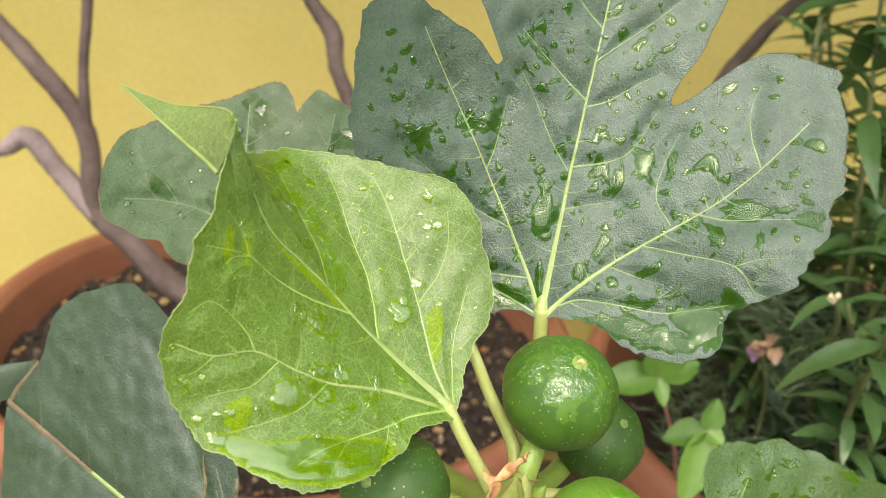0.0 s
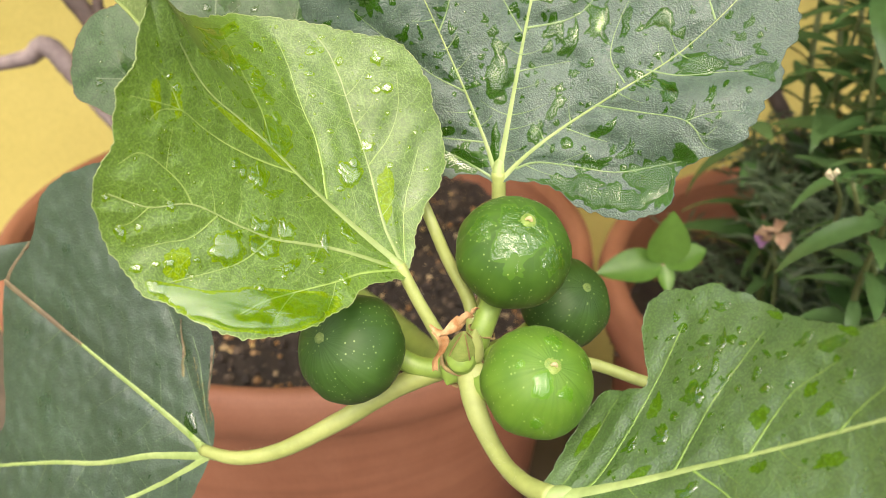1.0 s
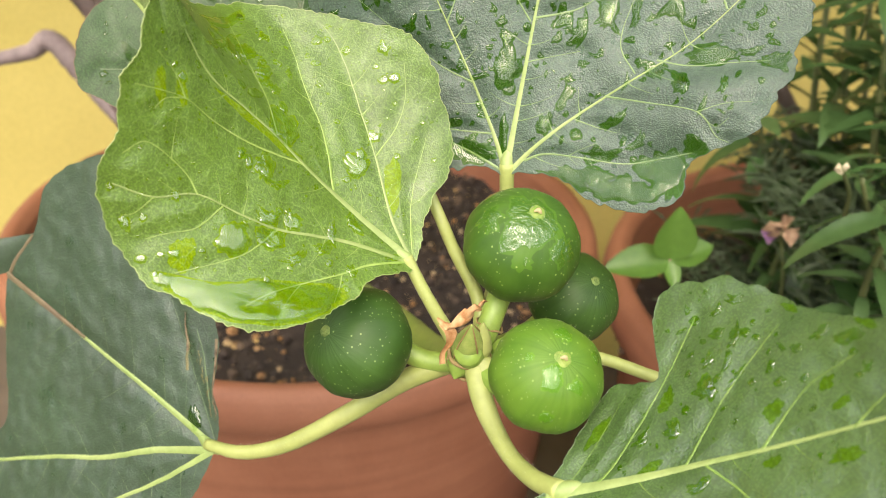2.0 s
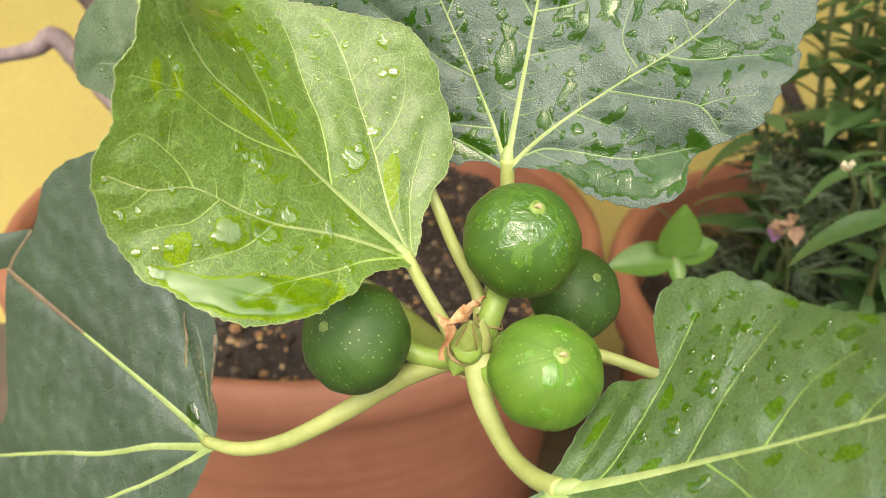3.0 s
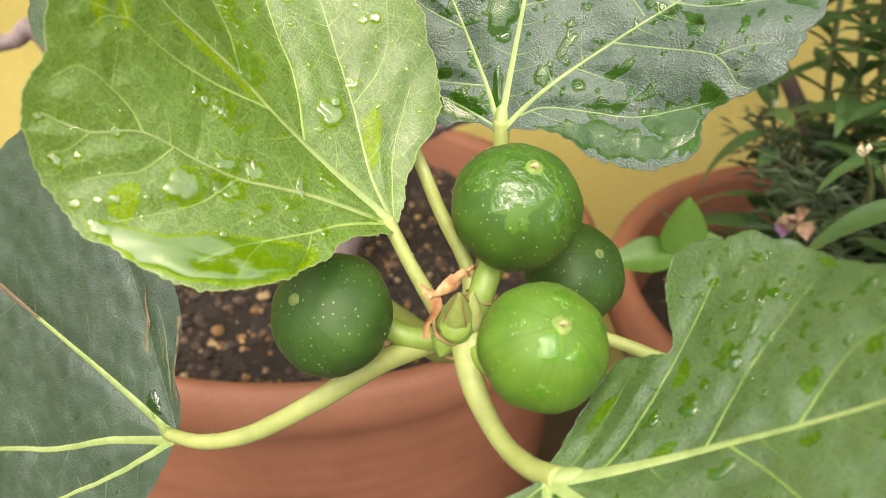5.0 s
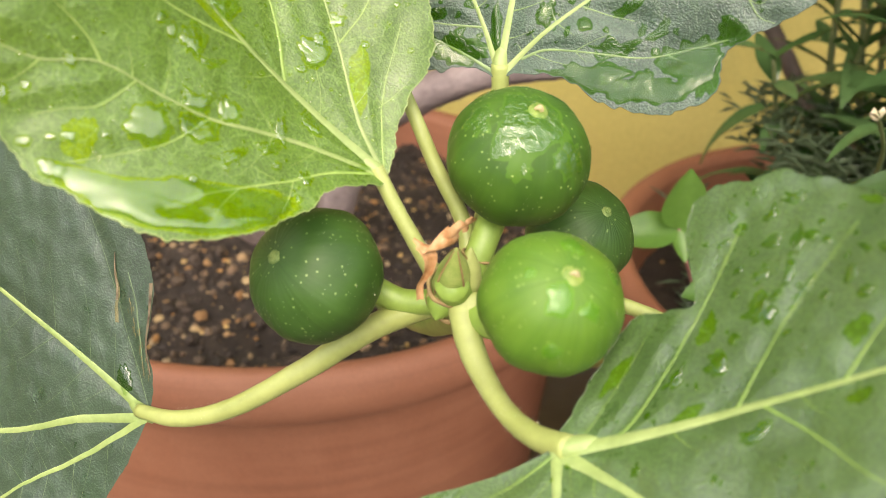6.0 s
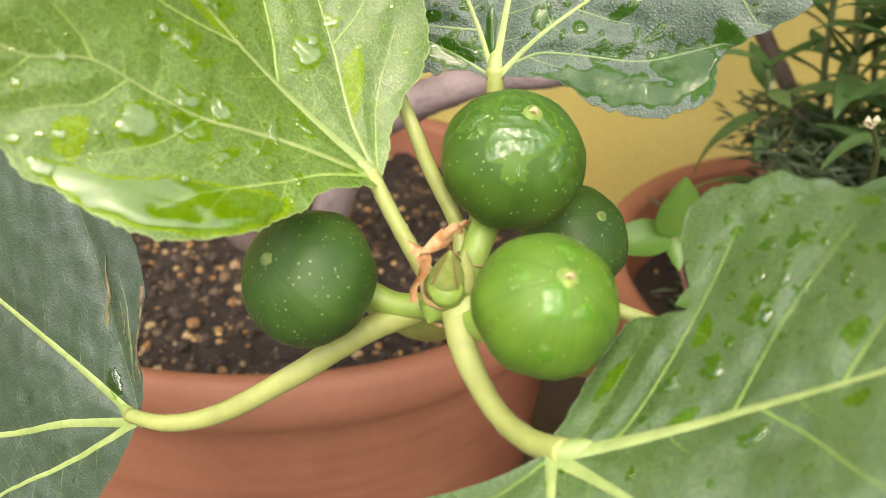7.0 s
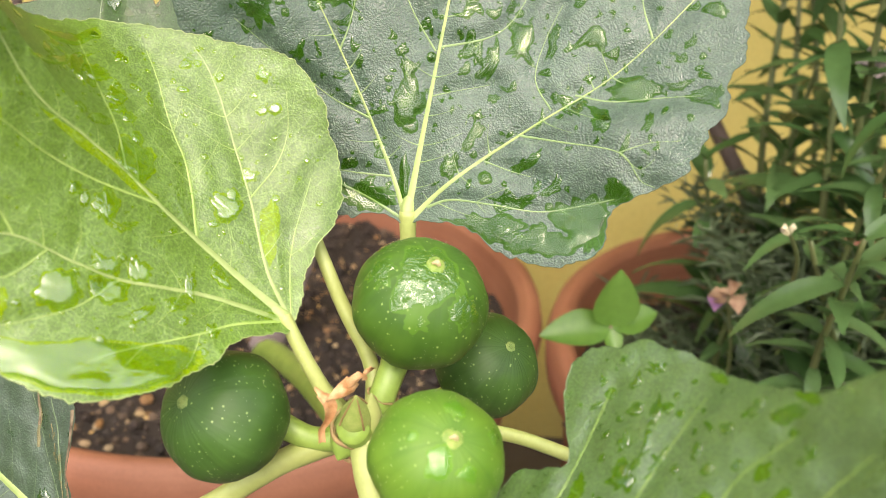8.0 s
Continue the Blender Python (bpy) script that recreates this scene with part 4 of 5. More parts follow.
part("scar_rim", *collar((0.0252, 0.2372, 0.6688), (-0.03, -0.62, 1.0), 0.0062, 0.0006, 1), MAT_SCAR, tree, "thin brown leaf scar")
part("scar_rim", *collar((0.0262, 0.241, 0.6622), (-0.03, -0.62, 0.9), 0.0072, 0.0006, 2), MAT_SCAR, tree, "thin brown leaf scar")
part("scar_rim", *collar((0.0325, 0.2505, 0.6705), (0.4, 0.3, 1.0), 0.0049, 0.0004, 3), MAT_SCAR, tree, "thin brown leaf scar")
part("terminal_bud", *bud((0.0256, 0.2395, 0.6640), (0.0262, 0.2308, 0.6835), 0.0058, 1), MAT_BUD_SKIN, tree, "pointed pale green bud")
for k in range(4):
    ang = 0.6 + 1.57 * k
    x, y = Vector((1, 0, 0)), Vector((0, 0.9, 0.44))
    w = (x * math.cos(ang) + y * math.sin(ang)) * 0.0058
    b, t = Vector((0.0256, 0.2395, 0.6640)), Vector((0.0262, 0.2308, 0.6835))
    part("scale_seam", *tube([b + (t - b) * f + w * g for f, g in ((0.12, 1.0), (0.3, 0.98), (0.55, 0.8), (0.8, 0.42), (0.97, 0.1))], (0.0003, 0.00035, 0.0003, 0.0002), 24, 6, 0.2, k), MAT_SCAR, tree, "thin brown seam between bud scales")
part("bud_scale", *bud((0.0292, 0.238, 0.667), (0.0300, 0.2365, 0.681), 0.0042, 2), MAT_PETIOLE, tree)
part("bud_scale", *bud((0.0235, 0.2375, 0.664), (0.0215, 0.2325, 0.660), 0.0046, 3), MAT_STALK, tree)
part("bud_scale", *bud((0.030, 0.236, 0.664), (0.0345, 0.2285, 0.6625), 0.0048, 4), MAT_PETIOLE, tree)
part("bud_scale", *bud((0.0352, 0.244, 0.664), (0.0385, 0.2425, 0.672), 0.0026, 5), MAT_STALK, tree)
def ribbon(path, widths, across, n=26):
    """A thin curling strip along a path; widths in metres, across is the way of its width at both ends."""
    c = smooth_path(path, n)
    w = np.interp(np.linspace(0, 1, n), np.linspace(0, 1, len(widths)), widths)
    a0, a1 = np.array(across[0], float), np.array(across[1], float)
    verts = []
    for i in range(n):
        a = a0 + (a1 - a0) * i / (n - 1)
        a /= np.linalg.norm(a)
        tan = c[min(i + 1, n - 1)] - c[max(i - 1, 0)]
        up = np.cross(tan, a)
        up /= np.linalg.norm(up)
        for k in np.linspace(-1, 1, 7):
            verts.append(c[i] + a * k * w[i] / 2 + up * (0.28 * w[i] * (k * k - 0.5) + 0.00035 * noise.noise((k * 2, i * 0.4, w[0] * 1e4))))
    faces = [(i * 7 + k, i * 7 + k + 1, i * 7 + k + 8, i * 7 + k + 7) for i in range(n - 1) for k in range(6)]
    return verts, faces


part("dry_stipule", *ribbon([(0.0150, 0.2298, 0.6860), (0.0188, 0.2280, 0.6842), (0.0226, 0.2285, 0.6853), (0.0256, 0.2310, 0.6882)], (0.0010, 0.0022, 0.0046, 0.0062, 0.0050), ((0.2, 0.1, 1), (0.65, 0.35, -0.7))), MAT_DRY, tree, "curled dry orange brown stipule")
part("dry_stipule", *ribbon([(0.0235, 0.2292, 0.6862), (0.0262, 0.2300, 0.6895), (0.0288, 0.2325, 0.6908), (0.0292, 0.2352, 0.6885), (0.0275, 0.2362, 0.6862)], (0.0030, 0.0052, 0.0060, 0.0046, 0.0022), ((0.5, 0.5, -0.6), (0.2, 0.9, 0.3))), MAT_DRY, tree, "curled back lip of the dry stipule")
part("dry_stipule", *ribbon([(0.0170, 0.2290, 0.6846), (0.0196, 0.2278, 0.6822), (0.0192, 0.2285, 0.6775), (0.0172, 0.2292, 0.6728), (0.0173, 0.2295, 0.6680)], (0.0030, 0.0038, 0.0028, 0.0020, 0.0020), ((0.8, 0.1, 0.4), (0.9, 0.4, 0.0))), MAT_DRY, tree, "narrow hanging dry orange brown stipule")
for pts, rad in (([(0.003, 0.2493, 0.6965), (0.010, 0.2455, 0.685), (0.017, 0.243, 0.674)], 0.0022), ([(-0.058, 0.246, 0.6085), (-0.040, 0.243, 0.6165), (-0.018, 0.243, 0.632), (0.003, 0.245, 0.648)], 0.0031), ([(0.031, 0.226, 0.6585), (0.0357, 0.2145, 0.6545), (0.0412, 0.203, 0.6533), (0.0475, 0.192, 0.6555)], 0.0031)):
    c = smooth_path(pts, 420)
    rng = np.random.RandomState(len(pts) + int(rad * 1e5))
    way = rng.normal(0, 1, c.shape)
    tan = np.gradient(c, axis=0)
    tan /= np.linalg.norm(tan, axis=1)[:, None]
    way -= tan * np.sum(way * tan, axis=1)[:, None]
    way /= np.linalg.norm(way, axis=1)[:, None]
    tagged(part("fuzz", *hairs(c + way * rad * 0.97, way, 0.0008, 0.000028, 5), MAT_HAIR, tree, "fine pale hairs"), kind="stuff")


# ---- grit on the soil ----
def grit(count, centre, radius, level, seed):
    rng = np.random.RandomState(seed)
    verts, faces = [], []
    ico = [(0, 0, 1), (0.89, 0, 0.45), (0.28, 0.85, 0.45), (-0.72, 0.53, 0.45), (-0.72, -0.53, 0.45), (0.28, -0.85, 0.45), (0.72, 0.53, -0.45), (-0.28, 0.85, -0.45), (-0.89, 0, -0.45), (-0.28, -0.85, -0.45), (0.72, -0.53, -0.45), (0, 0, -1)]
    tri = [(0, 1, 2), (0, 2, 3), (0, 3, 4), (0, 4, 5), (0, 5, 1), (1, 6, 2), (2, 7, 3), (3, 8, 4), (4, 9, 5), (5, 10, 1), (6, 7, 2), (7, 8, 3), (8, 9, 4), (9, 10, 5), (10, 6, 1), (11, 7, 6), (11, 8, 7), (11, 9, 8), (11, 10, 9), (11, 6, 10)]
    for _ in range(count):
        q, a = radius * math.sqrt(rng.uniform()), rng.uniform(0, 2 * math.pi)
        size = 0.0009 + 0.0046 * rng.uniform() ** 4.0
        x, y = centre[0] + q * math.cos(a), centre[1] + q * math.sin(a)
        z = level + 0.012 * (noise.noise((x * 30, y * 30, 0)) + 0.5 * noise.noise((x * 90, y * 90, 3))) + size * 0.25
        k = len(verts)
        st = rng.uniform(0.6, 1.3, 3)
        verts += [(x + p[0] * size * st[0] * rng.uniform(0.8, 1.2), y + p[1] * size * st[1] * rng.uniform(0.8, 1.2), z + p[2] * size * st[2] * 0.8) for p in ico]
        faces += [tuple(i + k for i in f) for f in tri]
    return verts, faces


def grit_material():
    m, t, p = material("mixed_grit")
    g = t.nodes.new("ShaderNodeNewGeometry")
    col = ramp(t, g.outputs["Random Per Island"], [(0.0, (0.016, 0.012, 0.009)), (0.5, (0.04, 0.028, 0.02)), (0.72, (0.08, 0.056, 0.036)), (0.8, (0.15, 0.1, 0.06)), (0.9, (0.3, 0.15, 0.04)), (0.95, (0.32, 0.25, 0.15)), (1.0, (0.46, 0.3, 0.09))])
    v = coords(t)
    col = mix_col(t, 0.4, col, ramp(t, noise_tex(t, v, 300, 3), [(0.3, (0.4, 0.4, 0.4)), (0.7, (1, 1, 1))]), "MULTIPLY")
    t.links.new(col, p.inputs["Base Color"])
    p.inputs["Roughness"].default_value = 0.8
    return m


MAT_MIXED = grit_material()
tagged(link_mesh("grit", *grit(8000, POT_A, 0.248, SOIL_A, 4), MAT_MIXED, False), "brown, tan and orange grit on the soil", "grit", kind="stuff")
tagged(link_mesh("grit", *grit(900, POT_B, 0.26, SOIL_B, 5), MAT_MIXED, False), "brown grit on the soil of the second pot", "grit", kind="stuff")


# ---- water ----
LEAF_A.down, LEAF_R.down = math.atan2(0.0, -0.65), math.atan2(-0.3, -0.8)
LEAF_B.dome, LEAF_B.lean, LEAF_A.lean = 4.0, 0.3, 0.9


def drop_mesh(blade, u, v, a, b, turn, seed, curl=0.0, high=None, ragged=0.25, rings=5, sides=22):
    """A flat drop on a blade: a and b are its half lengths in mm, turn its angle, curl bends it to a crescent."""
    ca, sa = math.cos(turn), math.sin(turn)
    near = np.nonzero(np.hypot(blade.u - u, blade.v - v) < (max(a, b) * 1.6 + abs(curl) * a + 1.2))[0]
    for i in near:
        dx, dy = blade.u[i] - u, blade.v[i] - v
        x, y = dx * ca + dy * sa, dy * ca - dx * sa
        y -= curl * x * x / max(a, 0.1)
        x, y = x / a, y / b
        r = math.hypot(x, y) + 1e-6
        w = 1 + ragged * (noise.noise((x / r * 1.3, y / r * 1.3, seed)) + 0.7 * noise.noise((x / r * 3, y / r * 3, seed + 9)))
        blade.wet[i] = max(blade.wet[i], min(1.0, 0.5 + 0.45 * (w * 1.1 - r) * min(a, b)))
    high = high if high else 0.00034 * min(a, b) ** 0.75
    U, V, H = [u], [v], [high]
    down = blade.down
    pts = []
    for i in range(1, rings + 1):
        s = i / rings
        for j in range(sides):
            t = 2 * math.pi * j / sides
            w = 1 + ragged * (noise.noise((math.cos(t) * 1.3, math.sin(t) * 1.3, seed)) + 0.7 * noise.noise((math.cos(t) * 3, math.sin(t) * 3, seed + 9)))
            x, y = a * w * s * math.cos(t), b * w * s * math.sin(t)
            y += curl * x * x / max(a, 0.1)
            U.append(u + x * ca - y * sa)
            V.append(v + x * sa + y * ca)
            H.append(high * max(0.0, 1 - s ** blade.dome) * max(0.12, 0.9 + blade.lean * s * math.cos(t + turn - down)) + (0.00002 if i < rings else -0.0001))
    x0, y0 = U[1:1 + sides], V[1:1 + sides]
    U[0], V[0] = float(np.mean(x0)), float(np.mean(y0))
    U, V, H = np.array(U), np.array(V), np.array(H)
    if rings > 5:
        for i in range(1, len(U)):
            for _ in range(14):
                if blade.inside(U[i], V[i], 0.5):
                    break
                U[i], V[i] = U[0] + 0.86 * (U[i] - U[0]), V[0] + 0.86 * (V[i] - V[0])
    verts = blade.place(U, V, surface_lift(blade, U, V) + H + 0.0001)
    faces = [(0, 1 + j, 1 + (j + 1) % sides) for j in range(sides)]
    for i in range(rings - 1):
        for j in range(sides):
            p, q = 1 + i * sides + j, 1 + i * sides + (j + 1) % sides
            faces.append((p, p + sides, q + sides, q))
    return verts, faces


def soaked(blade, rows, seed):
    """Skin that is wet through but carries no standing water."""
    for k, (u, v, a, b, deg, curl, ragged) in enumerate(rows):
        drop_mesh(blade, u, v, a, b, radians(deg), seed + k * 1.7, curl, None, 0.6 * ragged)


def big_drops(blade, rows, label, seed, tall=1.0, mat=MAT_WATER):
    for k, (u, v, a, b, deg, curl, ragged) in enumerate(rows):
        ob = link_mesh("water_drop", *drop_mesh(blade, u, v, a, b, radians(deg), seed + k * 1.7, curl, tall * 0.00034 * min(a, b) ** 0.75, ragged, 7, 40), mat)
        tagged(ob, label, "water drop", "rain water on the leaves")


def small_drops(blade, count, sizes, seed, label, streak=0.5, crescent=0.5, mat=MAT_WATER):
    rng = np.random.RandomState(seed)
    meshes = []
    lo, hi = blade.edge.min(0), blade.edge.max(0)
    while len(meshes) < count:
        u, v = rng.uniform(lo, hi)
        if not blade.inside(u, v, 3.0):
            continue
        a = sizes[0] + (sizes[1] - sizes[0]) * rng.uniform() ** 2.5
        b = a * rng.uniform(1 - streak, 1)
        meshes.append(drop_mesh(blade, u, v, a, b, rng.uniform(0, math.pi), rng.uniform(0, 99), rng.choice([0, 1]) * rng.uniform(-crescent, crescent), None, rng.uniform(0.15, 0.75), 4, 18))
    tagged(link_mesh("water_droplets", *joined(meshes), mat), label, "water", kind="stuff")


big_drops(LEAF_A, [(49.6, 36.9, 5.2, 4.9, 129, 0, 0.35), (41.4, 29.5, 4.9, 3.3, -137, 0.2, 0.5), (58.4, -3.2, 6.2, 5.7, 86, 0, 0.3), (32, -12.2, 4.5, 3.8, -137, 0.5, 0.4), (82.3, -16.4, 3.8, 2.5, -123, 0, 0.5), (93.6, -19.6, 9, 1.9, -111, 0.15, 0.4),
                   (90.2, -6.3, 7, 1.3, -104, 0.1, 0.4), (74.3, -15, 2.8, 2.1, -125, 0.1, 0.4), (71.8, -11.6, 2.7, 1.5, -126, 0, 0.4), (72.4, -3.6, 3.7, 1.5, -122, 0, 0.2), (45.6, 24.6, 3.9, 2.4, -155, 0.3, 0.6), (38.7, 19.8, 3.4, 2.6, -164, 0.3, 0.6)], "clear rain drop lying on the young leaf", 3, 1.3)
big_drops(LEAF_A, [(25.8, 12.8, 3.3, 1.7, 133, 0.1, 0.5), (21.2, 3.4, 3.3, 2.1, 151, 0.1, 0.5), (60.9, 16, 1.9, 1.2, 128, 0, 0.3), (56.3, 12.9, 4.2, 3.2, 106, 0.1, 0.4), (57.4, 59, 2.6, 1.9, -140, 0.1, 0.4), (66, 58.6, 1.6, 1.1, -139, 0, 0.3)], "clear rain drop lying on the young leaf", 131, 1.3)
big_drops(LEAF_A, [(3.6, 3.2, 3.2, 1, -138, 0, 0.3), (31.3, 28.6, 4, 1.2, -121, 0.2, 0.7), (25.7, 18.9, 3.3, 1.3, -122, 0.2, 0.7), (31.9, -6.2, 1.7, 0.9, -137, 0, 0.3), (63.5, -30.9, 1.7, 0.8, -136, 0, 0.3), (59.1, -41.1, 1.4, 1.2, -139, 0, 0.4),
                   (86.8, -13.2, 5.9, 2, 113, 0.4, 0.5), (62.7, 54.3, 1.2, 0.7, -138, 0, 0.3), (73.2, -21.4, 1, 0.9, -129, 0, 0.2), (49.4, 14, 3.1, 1.4, -134, 0.2, 0.6)], "clear rain drop lying on the young leaf", 181, 1.3)
soaked(LEAF_A, [(19.4, -16.2, 8.1, 2.7, 128, 0, 0.5), (94, 22.2, 4.3, 1.6, 134, 0, 0.6), (89, 18.1, 3.4, 1.8, 133, 0, 0.6), (58.1, 50.8, 4.5, 3.2, 106, 0, 0.6), (64, 4, 14, 1.8, 12, 0, 0.8)], 211)
big_drops(LEAF_A, [(31, 45.5, 27.0, 6.0, 38, -0.12, 0.3)], "shallow pool of rain water along the leaf's margin", 61)
small_drops(LEAF_A, 500, (0.12, 0.5), 27, "dew of very fine drops on the young leaf", 0.3, crescent=0.0)
small_drops(LEAF_A, 130, (0.35, 1.9), 21, "tiny rain drops on the young leaf", 0.35, crescent=0.3)
big_drops(LEAF_B, [(34, 5.5, 6.0, 3.4, 10, 0.1, 0.7), (61.4, -44.2, 4.2, 3.0, 80, 0.9, 0.4), (47, -58, 3.2, 7.0, 10, 0.0, 0.35), (58.5, -23.5, 5.0, 2.6, 20, 0.4, 0.7), (37.4, -49.3, 3.6, 2.0, 30, 0.3, 0.6), (40, -40.5, 3.6, 1.6, 50, 0.2, 0.6),
                   (47.3, -75, 3.6, 1.8, 70, 0.5, 0.5), (16, -9.7, 2.6, 2.2, 0, 0.3, 0.6), (48, 1.9, 1.5, 1.4, 0, 0, 0.1), (43, 8, 2.8, 1.6, 40, 0.2, 0.6), (50.6, 56.4, 5.0, 2.8, 70, 0.2, 0.7), (59.4, 39.8, 2.8, 4.4, 0, 0.4, 0.5),
                   (61, 31.8, 2.8, 4.0, 20, 0.5, 0.6), (51, -11.8, 3.0, 1.4, 30, 0.3, 0.5), (87, 19, 4.0, 1.8, 60, 0.1, 0.6), (88, -33, 3.6, 2.2, 30, 0.2, 0.6), (73, -74, 3.4, 1.6, 70, 0.5, 0.5)], "irregular rain drop clinging to the dark leaf", 9, 0.8, MAT_RUN)
big_drops(LEAF_B, [(1.2, 13, 3.6, 7.5, 0, 0.1, 0.5), (-1.0, -24, 4.5, 9.0, 0, 0.1, 0.6), (-1.5, -38, 4.5, 9.0, 10, 0.1, 0.6), (6.5, -50, 6.0, 7.0, 20, 0, 0.6), (15, -58, 5.0, 3.0, 40, 0.1, 0.6), (8, -30, 2.0, 6.0, 10, 0.2, 0.8), (9, 3.2, 6.5, 1.6, 8, 0, 0.4)], "film of rain water along the leaf's lower margin", 33, 0.35, MAT_SHEET)
big_drops(LEAF_B, [(47.8, 1.8, 1.6, 1.5, -80, 0, 0.1), (53.3, -9.5, 3.3, 2, -9, 0.2, 0.6), (50, -16.8, 4.6, 1.3, -4, 0.2, 0.9), (46, -9.1, 2.2, 1.3, -19, 0.2, 0.6), (45, -13, 1.5, 0.7, -19, 0, 0.4), (27.2, -15.1, 4.2, 1.4, -14, 0.1, 0.8), (14.9, -9.7, 2.5, 2.1, 1, 0, 0.6), (38.6, -19, 1.7, 1.3, -60, 0, 0.6), (42.6, -23.6, 1.7, 1, -19, 0, 0.6), (55.5, -23.9, 5, 1.8, 25, -0.2, 0.7), (57.3, -33.1, 4.9, 1.2, 1, 0.2, 0.8), (56.9, -37.8, 1.7, 0.7, -19, 0.5, 0.5), (39.5, -42.2, 3.2, 1.5, -60, 0.1, 0.6), (35.8, -49.2, 2.8, 1.9, -18, 0.1, 0.6)],
          "thin run of rain water on the dark leaf", 400, 0.55, MAT_RUN)
big_drops(LEAF_B, [(56.7, -50.3, 1.8, 1.6, -49, 0.2, 0.4), (46.3, -54, 2.7, 1, -18, 0.2, 0.8), (37.5, -61.4, 3.1, 1.1, -14, 0.2, 0.7), (30, -56.3, 3, 0.6, -9, 0.1, 0.8), (57.1, -67.8, 1.6, 1.1, -48, 0.3, 0.5), (62.6, -69.7, 1.7, 0.7, -38, 0.8, 0.4), (58.5, -72.8, 0.9, 1, -84, 0, 0.3), (47.4, -77, 2.7, 1.2, -42, 0.3, 0.6), (49.4, -68.3, 2.8, 0.6, -77, 0.2, 0.9), (54.9, -72.4, 1, 0.7, -59, 0, 0.4), (14, -40.4, 3.6, 1.3, -32, 0.3, 0.9), (14.4, -36.3, 1.7, 0.7, -18, 0.2, 0.6), (20.2, -31.3, 4, 1.4, -38, 0.1, 1), (48.2, 11, 2, 1.5, -20, 0.2, 0.6)],
          "thin run of rain water on the dark leaf", 414, 0.55, MAT_RUN)
big_drops(LEAF_B, [(43.2, 7.7, 2.5, 1.3, -70, 0.2, 0.8), (38.8, 13.7, 1.1, 0.9, -80, 0, 0.3), (41.5, 23.5, 2.2, 0.9, 11, -0.2, 0.6), (31.7, 22.2, 2.5, 1.2, 31, -0.2, 0.7), (28.3, 15.7, 2.9, 0.9, -50, 0.1, 0.8), (36.7, 28.4, 2, 1, -70, 0.2, 0.6), (11.3, 20.6, 2.3, 1.5, -70, 0, 0.5), (44.9, -43.4, 1.3, 0.6, -9, 0.2, 0.5), (29.7, -49.1, 1.3, 0.5, -18, 0.4, 0.4), (28.3, -25.7, 1.4, 0.6, -49, 0, 0.6), (20.4, -16.4, 1.2, 0.9, -59, 0, 0.4), (34, -33.6, 2.8, 0.6, -9, 0.1, 0.9), (20.8, -21.2, 2, 0.5, -9, 0.1, 0.7), (26.5, -42.3, 1, 0.5, -70, 0.3, 0.4)],
          "thin run of rain water on the dark leaf", 428, 0.55, MAT_RUN)
big_drops(LEAF_B, [(48.5, -49.6, 1.5, 0.6, 0, 0.1, 0.7), (29.9, -64.2, 1.2, 0.5, -37, 0.4, 0.4), (72.3, -73.9, 2.8, 1.3, -57, 0.4, 0.5), (56.6, -24.3, 4.6, 1.9, -8, 0.1, 0.7), (88.3, -47, 2.9, 1.4, -48, 0.2, 0.5), (89.6, -55.2, 1.1, 0.9, -81, 0, 0.3), (87.8, -60.8, 1.5, 0.9, -70, 0, 0.4), (71.8, -38.4, 2.4, 1.3, -18, 0, 0.5), (59.8, -33.2, 3.7, 1, -4, 0.1, 0.8), (50.3, -16.5, 3.7, 1.1, -18, 0.2, 0.7), (52.2, -9.9, 3.3, 2, -48, 0, 0.6), (39.6, -42.7, 2.8, 1.3, -46, 0.1, 0.5), (35.6, -49.9, 3.3, 1.7, -18, 0.2, 0.6), (49.3, -68.9, 2.5, 1, -56, 0.2, 0.7)],
          "thin run of rain water on the dark leaf", 442, 0.55, MAT_RUN)
big_drops(LEAF_B, [(46.7, -74.9, 2.9, 1.5, -45, 0.3, 0.6), (63.5, -14.6, 2.4, 1.4, -69, 0.8, 0.4), (73, -69, 1.9, 1, -46, 0.2, 0.5), (68.3, -19, 3.4, 0.9, 2, 0.1, 0.7), (71, -25.3, 1.8, 0.8, -69, 0.5, 0.4), (62.3, -69.5, 1.7, 0.9, -36, 0, 0.5), (66.7, -6.9, 2, 1.1, -59, 0, 0.4), (51.8, 55.6, 4.4, 1.9, -58, 0.1, 0.8), (55.7, 38.9, 2.4, 1.5, -68, 0.2, 0.5), (63.1, 32.3, 5.2, 2, -48, 0.2, 0.7), (32, 6.3, 6.1, 4.4, 2, 0, 0.6), (91.8, 25.8, 3.1, 1.8, -28, 0.3, 0.6), (79.4, 13.1, 2.4, 1, -58, 0, 0.5), (60.6, 65.7, 2.7, 1.1, -48, 0.2, 0.5)],
          "thin run of rain water on the dark leaf", 456, 0.55, MAT_RUN)
